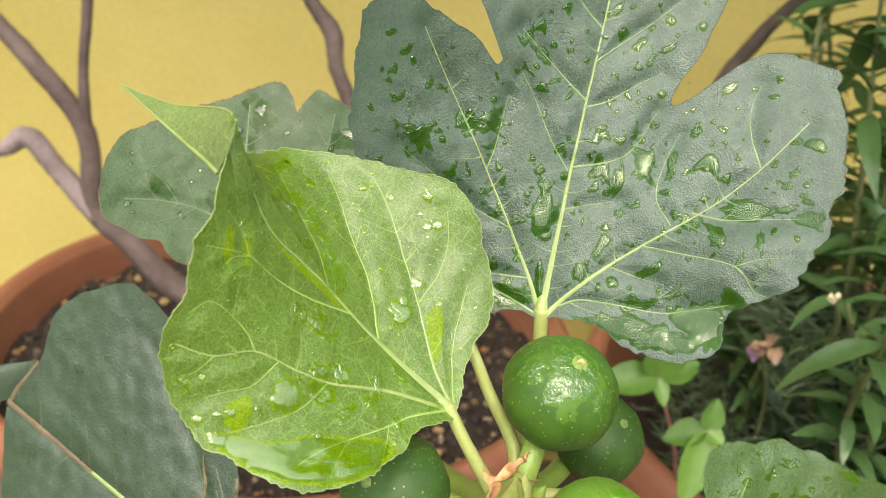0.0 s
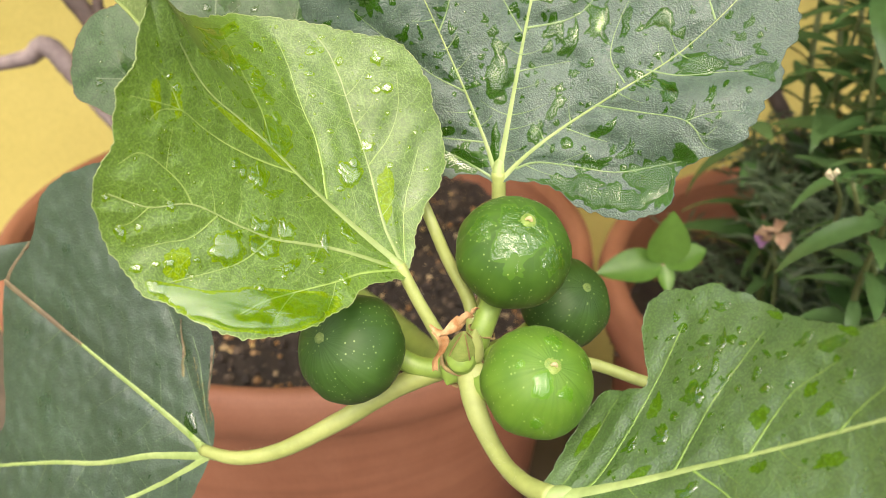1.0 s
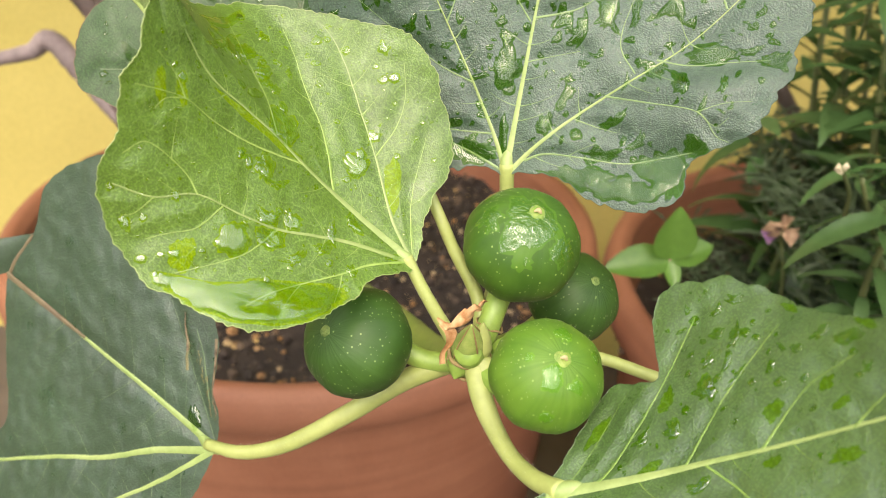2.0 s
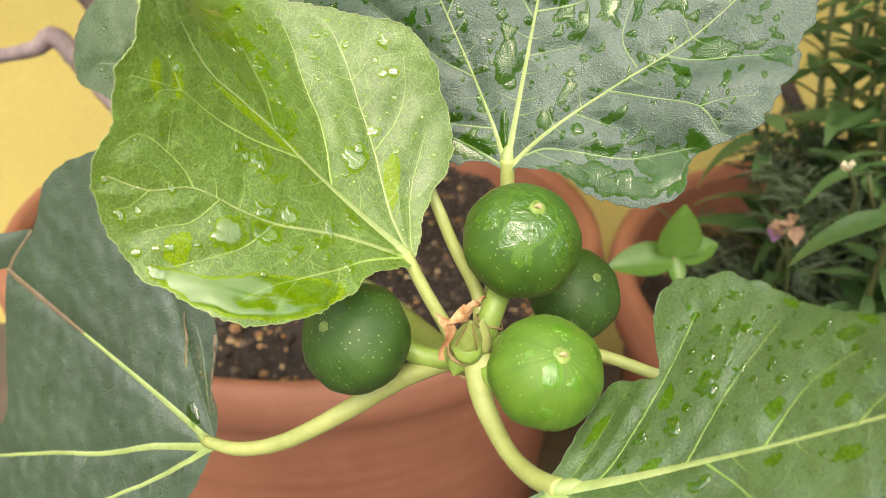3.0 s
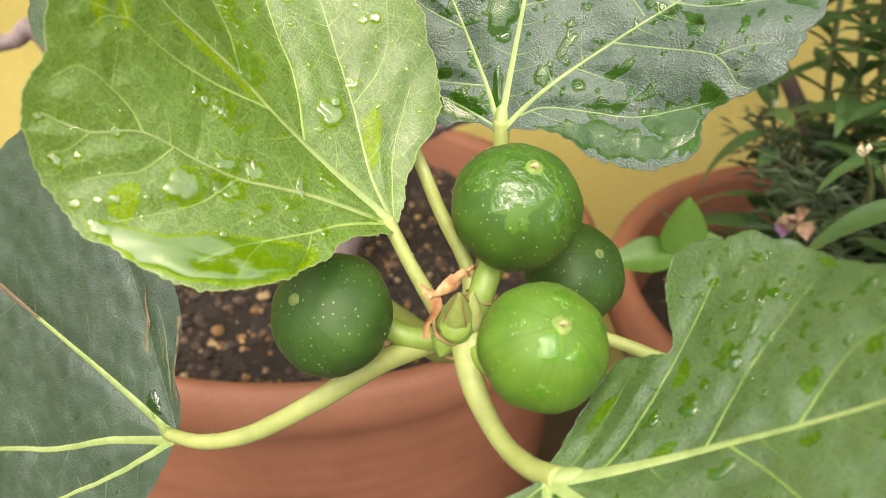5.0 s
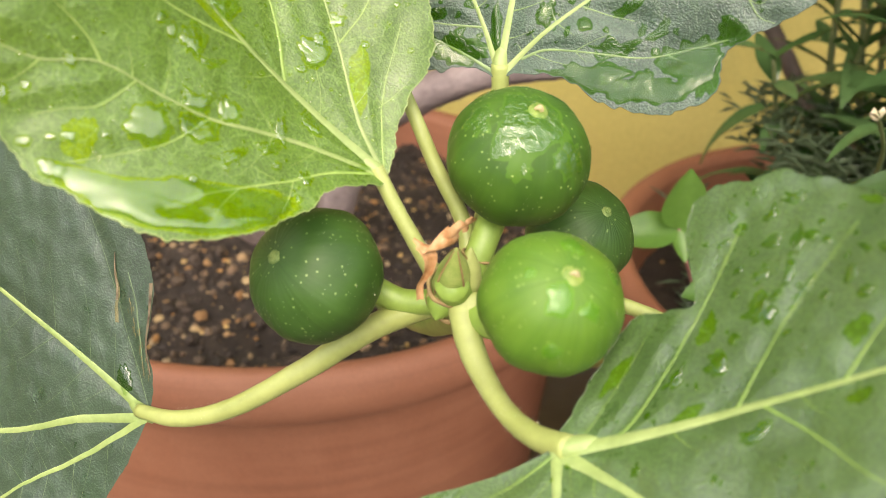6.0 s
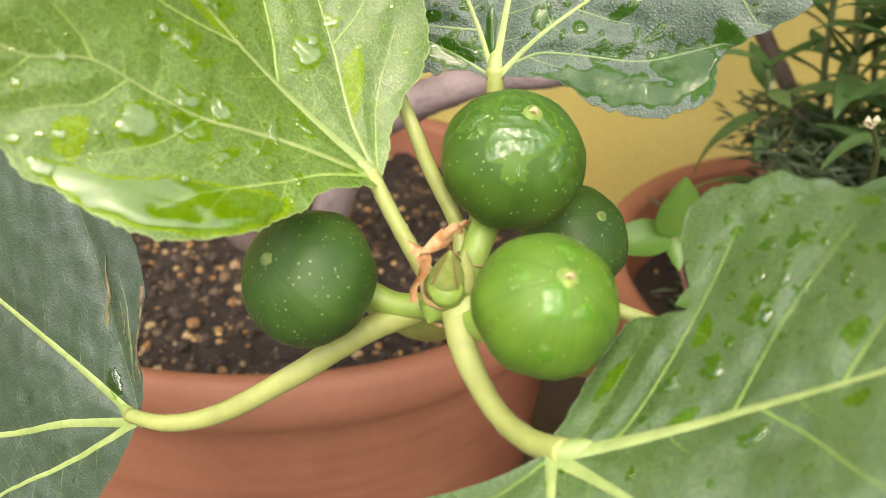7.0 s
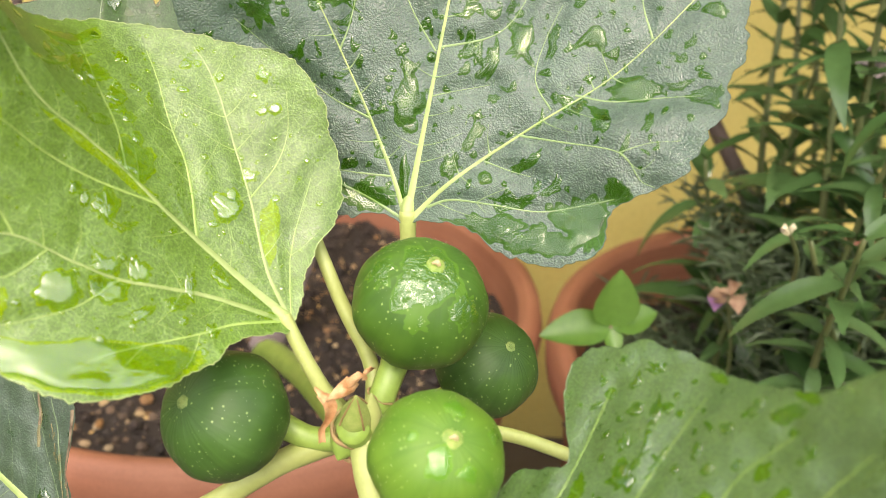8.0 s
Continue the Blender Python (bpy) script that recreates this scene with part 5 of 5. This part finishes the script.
big_drops(LEAF_B, [(37.8, 69.7, 3.1, 1.3, -58, 0.1, 0.6), (42, 41.9, 3.5, 1.4, -18, 0.1, 0.8), (52.7, 29.8, 2.8, 1.2, -48, 0.4, 0.5), (98.1, -13.8, 3.5, 1.4, -38, 0.2, 0.6), (98.2, -23.9, 2.7, 1.2, -48, 0.2, 0.6), (64.4, -7, 2.8, 1.2, -69, 0, 0.5), (93.2, -19, 2.4, 1, -18, 0.2, 0.5), (76, 66.2, 2.7, 1, -38, 0.2, 0.5), (79.3, 72.8, 1.9, 0.8, -55, 0, 0.4), (67.8, 56.3, 2.3, 1.1, -19, 0.3, 0.5), (47.5, -14.6, 3.2, 1.2, -8, 0.2, 0.6), (55.5, -24.6, 4.8, 1.7, -18, 0.2, 0.8), (107.7, -3.1, 3.6, 1.2, -48, 0.2, 0.6)],
          "thin run of rain water on the dark leaf", 470, 0.55, MAT_RUN)
soaked(LEAF_B, [(5, -52.7, 7.8, 3.2, -8, 0, 0.6), (-1.9, -40, 6.2, 1.8, -62, 0, 0.7), (-2.3, -18.6, 7.4, 1.8, -95, 0, 0.7), (3.2, 9.8, 6, 2.4, -90, 0, 0.6)], 520)
small_drops(LEAF_B, 150, (0.7, 2.6), 29, "thin runs of rain water on the dark leaf", 0.85, crescent=1.4, mat=MAT_RUN)
small_drops(LEAF_B, 330, (0.35, 1.7), 22, "many small irregular rain drops on the dark leaf", 0.75, crescent=1.1, mat=MAT_RUN)
big_drops(LEAF_R, [(59.3, 40.9, 2.2, 1.1, -3, 0.2, 0.7), (53.6, 39.2, 1.8, 1.1, 42, 0.2, 0.7), (53, 32.9, 2, 1.4, 0, 0, 0.5), (58.1, 29.9, 3, 1.4, 67, 0.2, 0.7), (63.7, 32.5, 1, 0.7, 77, -0, 0.3), (64.2, 28.1, 1.1, 0.8, -18, 0, 0.1), (41.3, 37.1, 1.4, 0.7, 10, 0.1, 0.5), (49.2, 25.9, 1.9, 1.3, 45, 0.1, 0.7), (55.4, 23.6, 2.7, 0.9, 62, 0.3, 0.6), (48.5, 18.1, 3.5, 2.6, 46, 0.3, 0.6)],
          "rain drop on the glossy leaf", 70, 1.2)
big_drops(LEAF_R, [(56.9, 18.8, 3, 0.8, 39, 0.1, 0.7), (43.9, 29.2, 1.1, 0.7, 22, 0, 0.4), (42.1, 23.8, 1.1, 0.8, 12, 0, 0.4), (61.3, 16.4, 1.2, 0.8, 12, 0, 0.4), (67.3, 18.5, 2.1, 1, 55, 0.1, 0.6), (69.2, 14.3, 1.6, 0.9, 3, 0.1, 0.4), (75.4, 21.4, 1.6, 1, -17, 0.2, 0.4), (76.1, 13.6, 1.3, 0.7, 27, 0.1, 0.5), (35.6, 9.9, 2.3, 2, 61, 0.2, 0.6), (25.7, 9.1, 2.7, 1.4, 38, 0.2, 0.6)],
          "rain drop on the glossy leaf", 80, 1.2)
big_drops(LEAF_R, [(82.7, 23.5, 2.6, 1.1, 20, 0.1, 0.6), (89.9, 20, 3.6, 1.3, -4, 0.1, 0.6), (42.2, -6.5, 3, 1.1, 17, 0.2, 0.6), (90.3, 10.4, 1.1, 0.6, 3, 0, 0.4), (68.2, 34.5, 0.8, 0.5, -2, 0, 0.3), (48, 31.7, 1.1, 0.7, -17, 0, 0.3), (67.4, 23, 0.8, 0.6, 43, 0, 0.4), (51.9, 11.7, 1.1, 0.5, 14, 0, 0.4), (55, 7.6, 0.8, 0.5, 35, 0, 0.4), (76.8, 5.6, 1, 0.5, 14, 0, 0.4)],
          "rain drop on the glossy leaf", 90, 1.2)
soaked(LEAF_R, [(34.3, 18.1, 3.4, 2.1, 48, 0, 0.8), (65.9, 7.5, 3, 2, 34, 0, 0.8), (10.9, 14.1, 5.1, 1.5, 47, 0, 0.7), (27.8, 1, 3.5, 1.1, 17, 0, 0.8), (74.7, 33, 2.6, 1, -37, 0, 0.7), (81.5, 10.9, 2, 1.2, 22, 0, 0.8), (84.1, 5.3, 2.3, 1, 14, 0, 0.8), (82.6, -6.6, 3.8, 1.5, 7, 0, 0.8), (63.6, -4.4, 2.5, 1.3, 7, 0, 0.8), (94.6, 21.9, 3.1, 1, -33, 0, 0.7)], 230)
small_drops(LEAF_R, 110, (0.3, 1.5), 23, "small rain drops on the glossy leaf", 0.6, crescent=0.8, mat=MAT_RUN)
big_drops(LEAF_L, [(10.7, -3.8, 4.2, 2.6, -50, 0.1, 0.4)], "rain drop caught beside the leaf's base", 90)
big_drops(LEAF_C, [(47, -10, 3.2, 2.4, 20, 0.1, 0.5), (40, 0, 2.0, 1.4, 50, 0.2, 0.5), (30, -44, 4.0, 2.0, 60, 0.2, 0.5)], "rain drop on the leaf behind", 95)
soaked(LEAF_C, [(45, -10, 8, 5, 20, 0.1, 0.8), (34, -4, 5, 3, 60, 0.1, 0.7), (28, -40, 6, 3, 60, 0.1, 0.7), (40, 20, 5, 2.5, 20, 0, 0.7), (20, 34, 6, 3, 40, 0, 0.8), (8, 14, 7, 3, 10, 0, 0.8)], 310)
small_drops(LEAF_C, 70, (0.4, 1.8), 24, "small rain drops on the leaf behind", 0.6)


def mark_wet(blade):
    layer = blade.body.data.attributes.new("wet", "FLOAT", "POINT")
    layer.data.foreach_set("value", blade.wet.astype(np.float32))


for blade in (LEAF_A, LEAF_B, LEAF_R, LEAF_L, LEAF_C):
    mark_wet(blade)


def fig_water(index, spots, label, mat):
    body, c, a, side, other, radius, skin = FIGS[index]
    out = skin - c
    out /= np.linalg.norm(out, axis=1)[:, None]
    damp = np.zeros(len(skin), np.float32)
    for k, (tilt, spin, size, ragged) in enumerate(spots):
        ct, st = math.cos(radians(tilt)), math.sin(radians(tilt))
        d = ct * a + st * (math.cos(radians(spin)) * side + math.sin(radians(spin)) * other)
        x = np.cross(d, (0.1, 0.9, 0.4))
        x /= np.linalg.norm(x)
        y = np.cross(d, x)
        verts, faces, sides, rings = [], [], 36, 6
        for i in np.nonzero(out @ d > math.cos(radians(size * 1.8)))[0]:
            t = math.atan2(out[i] @ y, out[i] @ x)
            w = 1 + ragged * (noise.noise((math.cos(t) * 1.4, math.sin(t) * 1.4, k + index * 5)) + 0.6 * noise.noise((math.cos(t) * 3.2, math.sin(t) * 3.2, k + 7)))
            gap = radians(size) * w * 1.05 - math.acos(min(1.0, out[i] @ d))
            damp[i] = max(damp[i], min(1.0, 0.5 + 8.0 * gap))
        for i in range(rings + 1):
            for j in range(sides):
                t = 2 * math.pi * j / sides
                w = 1 + ragged * (noise.noise((math.cos(t) * 1.4, math.sin(t) * 1.4, k + index * 5)) + 0.6 * noise.noise((math.cos(t) * 3.2, math.sin(t) * 3.2, k + 7)))
                q = radians(size) * w * i / rings
                n = math.cos(q) * d + math.sin(q) * (math.cos(t) * x + math.sin(t) * y)
                up = max(-1.0, min(1.0, n @ a))
                r, z = fig_profile(math.pi - math.acos(up))
                flat = n - up * a
                flat /= np.linalg.norm(flat) + 1e-9
                verts.append(c + radius * (r * flat + z * a) + n * (0.00016 * max(0.0, 1 - (i / rings) ** 4) + 0.0001 - (0.00022 if i == rings else 0)))
        for i in range(rings):
            for j in range(sides):
                p, q = i * sides + j, i * sides + (j + 1) % sides
                faces.append((p, q, q + sides, p + sides))
        tagged(link_mesh("water_drop", verts, faces, mat), label, "water drop", "rain water on the leaves")
    body.data.attributes.new("wet", "FLOAT", "POINT").data.foreach_set("value", damp)


fig_water(0, [(14, 60, 31, 0.6), (48, 150, 15, 0.7), (50, 20, 13, 0.7), (56, 95, 10, 0.5), (62, 268, 9, 0.6), (66, 200, 3, 0.4), (60, 335, 10, 0.7), (68, 240, 4, 0.6)], "rain water spread over the top of the fig", MAT_FILM)
fig_water(2, [(25, 82, 13, 0.6), (33, 140, 8, 0.7), (30, 285, 9, 0.8), (36, 20, 5, 0.6), (66, 100, 7, 0.4), (44, 215, 6, 0.7)], "rain water below the eye of the light fig", MAT_SHEET)


# ---- plants in the second pot ----
def lance_leaf(length, width, droop, fold, name):
    """A lance-shaped leaf along +x, folded along its midrib, bending down."""
    n = 12
    verts = []
    for i in range(n + 1):
        s = i / n
        w = width * 0.5 * (math.sin(math.pi * min(1, s * 0.98 + 0.02) ** 0.8)) ** 0.9 * (1 if s < 0.999 else 0) + 0.0004
        x, z = length * (s - droop * 0.12 * s ** 3), -droop * length * s * s * 0.45
        for k in (-1, -0.5, 0, 0.5, 1):
            verts.append((x, k * w, z + abs(k) * w * fold + 0.0006 * math.sin(9 * s + k)))
    faces = [(i * 5 + k, i * 5 + k + 1, i * 5 + k + 6, i * 5 + k + 5) for i in range(n) for k in range(4)]
    me = bpy.data.meshes.new(name)
    me.from_pydata(verts, [], faces)
    me.polygons.foreach_set("use_smooth", [True] * len(me.polygons))
    me.update()
    return me


def foliage_material(name, a, b, rough, through_leaf):
    m, t, p = material(name)
    info = t.nodes.new("ShaderNodeObjectInfo")
    v = coords(t)
    col = mix_col(t, info.outputs["Random"], a, b)
    col = mix_col(t, 0.35, col, ramp(t, noise_tex(t, v, 160, 4), [(0.3, (0.45, 0.5, 0.45)), (0.7, (1, 1, 1))]), "MULTIPLY")
    t.links.new(col, p.inputs["Base Color"])
    p.inputs["Roughness"].default_value = rough
    t.links.new(bump(t, noise_tex(t, v, 500, 3), 0.3, 0.0005), p.inputs["Normal"])
    tr = t.nodes.new("ShaderNodeBsdfTranslucent")
    t.links.new(col, tr.inputs["Color"])
    ms = t.nodes.new("ShaderNodeMixShader")
    ms.inputs[0].default_value = through_leaf
    t.links.new(p.outputs[0], ms.inputs[1])
    t.links.new(tr.outputs[0], ms.inputs[2])
    t.links.new(ms.outputs[0], t.nodes["Material Output"].inputs["Surface"])
    return m


MAT_BUSH = foliage_material("bush_leaf", (0.045, 0.105, 0.03), (0.1, 0.185, 0.065), 0.25, 0.25)
MAT_SPROUT = foliage_material("sprout_leaf", (0.08, 0.18, 0.03), (0.15, 0.3, 0.05), 0.35, 0.3)
MAT_NEEDLE = foliage_material("needle_leaf", (0.06, 0.1, 0.045), (0.12, 0.17, 0.09), 0.45, 0.2)
MAT_STEM = plain_material("bush_stem", (0.07, 0.1, 0.03), (0.12, 0.14, 0.05), 40, 0.5)
MAT_WOOD = plain_material("dark_stem", (0.06, 0.045, 0.035), (0.12, 0.09, 0.07), 40, 0.7, 0.5, 0.001)
MAT_PETAL = plain_material("pale_petal", (0.8, 0.66, 0.7), (0.9, 0.82, 0.84), 80, 0.5)
MAT_WITHERED = plain_material("withered_petal", (0.25, 0.15, 0.09), (0.42, 0.29, 0.18), 160, 0.7, 0.5, 0.001)
MAT_PURPLE = plain_material("purple_petal", (0.2, 0.09, 0.2), (0.32, 0.18, 0.3), 160, 0.6)
MAT_BUD = plain_material("cream_bud", (0.48, 0.44, 0.28), (0.62, 0.57, 0.4), 120, 0.5)
BUSH_LEAVES = [lance_leaf(0.052, 0.0125, 1.0, 0.25, "lance_leaf"), lance_leaf(0.044, 0.0125, 0.5, 0.3, "lance_leaf"), lance_leaf(0.060, 0.0130, 1.4, 0.2, "lance_leaf"), lance_leaf(0.034, 0.0105, 0.3, 0.35, "lance_leaf")]
for me in BUSH_LEAVES:
    me.materials.append(MAT_BUSH)


def bush(base, top, seed, spread, label="bushy plant with dark narrow glossy leaves", step=0.026, start=0.15, mat=None):
    """A leafy stem: narrow leaves in crossed pairs, drooping outward."""
    rng = np.random.RandomState(seed)
    b, t = np.array(base), np.array(top)
    thing = empty("bushy_plant", tuple(b))
    tagged(thing, label, "plant", "plants in the second pot")
    mid = (b + t) / 2 + np.array([rng.uniform(-0.03, 0.03), rng.uniform(-0.03, 0.03), 0])
    c = smooth_path([b, mid, t], 60)
    part("stem", *tube([b, mid, t], (0.0032, 0.0026, 0.0014), 40, 8, 0.04, seed), mat or MAT_STEM, thing)
    n = int(np.linalg.norm(t - b) / step)
    for k in range(n):
        s = start + (1 - start) * k / max(1, n - 1)
        p = c[int(s * 59)]
        for side in (0, 1):
            yaw = k * 90 + side * 180 + rng.uniform(-35, 35)
            m = Matrix.Translation(Vector(p) - Vector(b)) @ Euler((radians(rng.uniform(-25, 25)), radians(rng.uniform(-55, 15)), radians(yaw))).to_matrix().to_4x4() @ Matrix.Scale(rng.uniform(0.7, 1.15) * spread, 4)
            piece("leaf", BUSH_LEAVES[rng.randint(4)], thing, m)
    return thing


rng = np.random.RandomState(77)
for k, (bx, by, tx, ty, tz) in enumerate([(0.32, 0.60, 0.245, 0.58, 0.80), (0.34, 0.62, 0.30, 0.60, 0.90), (0.36, 0.52, 0.335, 0.47, 0.74), (0.42, 0.58, 0.40, 0.55, 0.88), (0.33, 0.70, 0.27, 0.73, 0.86), (0.45, 0.68, 0.42, 0.70, 0.92),
                                          (0.40, 0.48, 0.40, 0.43, 0.66), (0.34, 0.52, 0.275, 0.485, 0.655), (0.38, 0.74, 0.34, 0.80, 0.84), (0.50, 0.55, 0.48, 0.52, 0.84), (0.35, 0.57, 0.30, 0.53, 0.70), (0.48, 0.48, 0.46, 0.43, 0.70),
                                          (0.37, 0.46, 0.34, 0.415, 0.57)] + [(0.44, 0.46, 0.42, 0.395, 0.58), (0.33, 0.63, 0.27, 0.64, 0.70), (0.37, 0.66, 0.33, 0.66, 0.78), (0.31, 0.67, 0.255, 0.66, 0.62), (0.40, 0.62, 0.345, 0.58, 0.64),
                                          (0.46, 0.60, 0.45, 0.50, 0.76), (0.40, 0.80, 0.31, 0.86, 0.90), (0.48, 0.76, 0.42, 0.82, 0.80), (0.42, 0.70, 0.38, 0.70, 0.95), (0.36, 0.58, 0.38, 0.50, 0.60), (0.52, 0.66, 0.52, 0.60, 0.92)]):
    lean = rng.uniform(-0.05, 0.05, 2)
    bush((bx, by, SOIL_B - 0.005), (tx + lean[0] * 0.6, ty + lean[1], tz), 100 + k, rng.uniform(0.85, 1.25), step=0.0165)
rng = np.random.RandomState(78)
for k in range(16):
    x, y = 0.268 + 0.04 * (k % 5) + rng.uniform(-0.015, 0.015), 0.49 + 0.05 * (k // 5) + rng.uniform(-0.02, 0.02)
    bush((0.30 + 0.6 * (x - 0.245), y + 0.06, SOIL_B - 0.005), (x, y, rng.uniform(0.5, 0.66)), 200 + k, rng.uniform(0.55, 0.85), step=0.015)
thing = empty("woody_plant", (0.40, 0.84, SOIL_B - 0.005))
tagged(thing, "bare dark woody stem behind the bushy plants", "plant", "plants in the second pot")
part("stem", *tube([(0.40, 0.84, SOIL_B - 0.005), (0.34, 0.86, 0.52), (0.27, 0.88, 0.64), (0.30, 0.88, 0.72), (0.36, 0.88, 0.80), (0.38, 0.88, 0.92)], (0.008, 0.008, 0.0075, 0.007, 0.006, 0.005), 50, 12, 0.08, 31), MAT_WOOD, thing)


def needle_tuft(centre, count, size, seed):
    rng = np.random.RandomState(seed)
    meshes = []
    for _ in range(count):
        a = rng.uniform(0, 2 * math.pi)
        root = np.array([centre[0] + rng.uniform(-1, 1) * size, centre[1] + rng.uniform(-1, 1) * size, centre[2] + rng.uniform(0, 1) * size * 0.9])
        way = np.array([math.cos(a), math.sin(a), rng.uniform(-0.1, 0.9)])
        way /= np.linalg.norm(way)
        ln = rng.uniform(0.015, 0.032)
        side = np.cross(way, (0, 0, 1))
        side *= 0.0011 / np.linalg.norm(side)
        k = root + way * ln * 0.5 + np.array([0, 0, 0.001])
        e = root + way * ln - np.array([0, 0, 0.003])
        meshes.append(([root - side * 0.5, root + side * 0.5, k + side, e, k - side], [(0, 1, 2, 3, 4)]))
    return joined(meshes)


tufts = joined([needle_tuft((0.245 + 0.032 * (i % 4), 0.545 + 0.045 * (i // 4), 0.44 + 0.035 * ((i * 7) % 4)), 170, 0.05, i) for i in range(16)])
tagged(link_mesh("needle_foliage", *tufts, MAT_NEEDLE, False), "fine grey green narrow foliage low in the pot", "foliage", kind="stuff")


def round_leaf(length, width, cup, name):
    n = 10
    verts = []
    for i in range(n + 1):
        s = i / n
        w = width * 0.5 * max(0.02, math.sin(math.pi * s ** 0.75)) ** 0.75
        for k in (-1, -0.5, 0, 0.5, 1):
            verts.append((length * s, k * w, cup * w * k * k - 0.12 * length * s * s + 0.04 * length * s))
    faces = [(i * 5 + k, i * 5 + k + 1, i * 5 + k + 6, i * 5 + k + 5) for i in range(n) for k in range(4)]
    me = bpy.data.meshes.new(name)
    me.from_pydata(verts, [], faces)
    me.polygons.foreach_set("use_smooth", [True] * len(me.polygons))
    me.materials.append(MAT_SPROUT)
    me.update()
    return me


def aim(start, end, twist=0.0):
    """Pose that lays a leaf's +x from start to end."""
    x = (Vector(end) - Vector(start)).normalized()
    y = Vector((0.1, -0.75, 0.65)).cross(x).normalized()
    z = x.cross(y)
    m = Matrix((x, y, z)).transposed().to_4x4()
    return Matrix.Translation(start) @ m @ Euler((radians(twist), 0, 0)).to_matrix().to_4x4()


def sprout(base, crown, leaves, label):
    thing = empty("sprout", base)
    tagged(thing, label, "seedling", "plants in the second pot")
    mid = tuple((p + q) / 2 + d for p, q, d in zip(base, crown, (0.006, 0.0, 0.004)))
    part("stem", *tube([base, mid, crown], (0.0016, 0.0015, 0.0013), 24, 8), MAT_SPROUT_STEM, thing, "thin reddish stem")
    for end, width, twist in leaves:
        ln = (Vector(end) - Vector(crown)).length
        piece("leaf", round_leaf(ln, width, 0.35, "round_leaf"), thing, Matrix.Translation(-Vector(base)) @ aim(crown, end, twist))


MAT_SPROUT_STEM = plain_material("red_stem", (0.2, 0.09, 0.08), (0.3, 0.14, 0.12), 60, 0.5)
sprout((0.205, 0.56, SOIL_B), (0.1555, 0.520, 0.551), [((0.157, 0.517, 0.590), 0.029, 0), ((0.112, 0.508, 0.549), 0.024, 10), ((0.186, 0.53, 0.559), 0.021, -10), ((0.160, 0.505, 0.537), 0.012, 0)], "small sprout with round fresh green leaves")
sprout((0.21, 0.53, SOIL_B), (0.1835, 0.485, 0.535), [((0.170, 0.462, 0.492), 0.024, 0), ((0.188, 0.49, 0.556), 0.016, 0), ((0.156, 0.487, 0.525), 0.019, 15), ((0.194, 0.478, 0.53), 0.012, 0)], "small sprout with round grey green leaves")


# ---- flowers ----
def crumpled_flower(centre, size, label, mats, seed, stem_from):
    rng = np.random.RandomState(seed)
    thing = empty("flower", stem_from)
    tagged(thing, label, "flower", "flowers in the second pot")
    c = np.array(centre)
    part("stem", *tube([stem_from, tuple((np.array(stem_from) + c) / 2 + np.array([0.004, 0, 0.002])), tuple(c)], (0.0013, 0.0012, 0.001), 16, 7), MAT_STEM, thing)
    for k in range(11):
        a = rng.uniform(0, 2 * math.pi)
        out = np.array([math.cos(a), math.sin(a) * 0.7, rng.uniform(-0.7, 0.9)])
        out /= np.linalg.norm(out)
        side = np.cross(out, rng.normal(0, 1, 3))
        side /= np.linalg.norm(side)
        o = c + out * size * 0.12
        corners = [o - side * size * 0.15, o + side * size * 0.15, o + out * size * 0.55 + side * size * 0.32, o + out * size * 0.55 - side * size * 0.32]
        part("petal", *patch(corners, np.cross(out, side) * size * rng.uniform(-0.25, 0.25), 6), mats[k % len(mats)], thing)


crumpled_flower((0.2287, 0.5343, 0.570), 0.017, "withered pinkish brown blossom", (MAT_WITHERED, MAT_WITHERED, MAT_WITHERED, MAT_PURPLE), 5, (0.25, 0.56, 0.47))
crumpled_flower((0.315, 0.595, 0.705), 0.024, "pale pink open blossom", (MAT_PETAL,), 6, (0.34, 0.60, 0.62))
crumpled_flower((0.219, 0.4441, 0.6553), 0.0055, "tiny cream flower bud", (MAT_BUD,), 7, (0.245, 0.485, 0.60))
crumpled_flower((0.322, 0.58, 0.548), 0.012, "faded cream flower bud", (MAT_BUD, MAT_WITHERED), 8, (0.34, 0.58, 0.47))

ring = empty("tendril", (0.32, 0.58, 0.47))
tagged(ring, "thin pale green stalk curled into a loop", "plant", "plants in the second pot")
loop = [(0.32, 0.58, 0.47), (0.318, 0.585, 0.52)] + [(0.315 + 0.0165 * math.cos(a), 0.578 + 0.004 * math.sin(a * 0.5), 0.553 + 0.0165 * math.sin(a)) for a in np.linspace(-1.4, 4.6, 14)]
part("stem", *tube(loop, (0.0011, 0.001, 0.001, 0.0007), 70, 7), MAT_PETIOLE, ring)
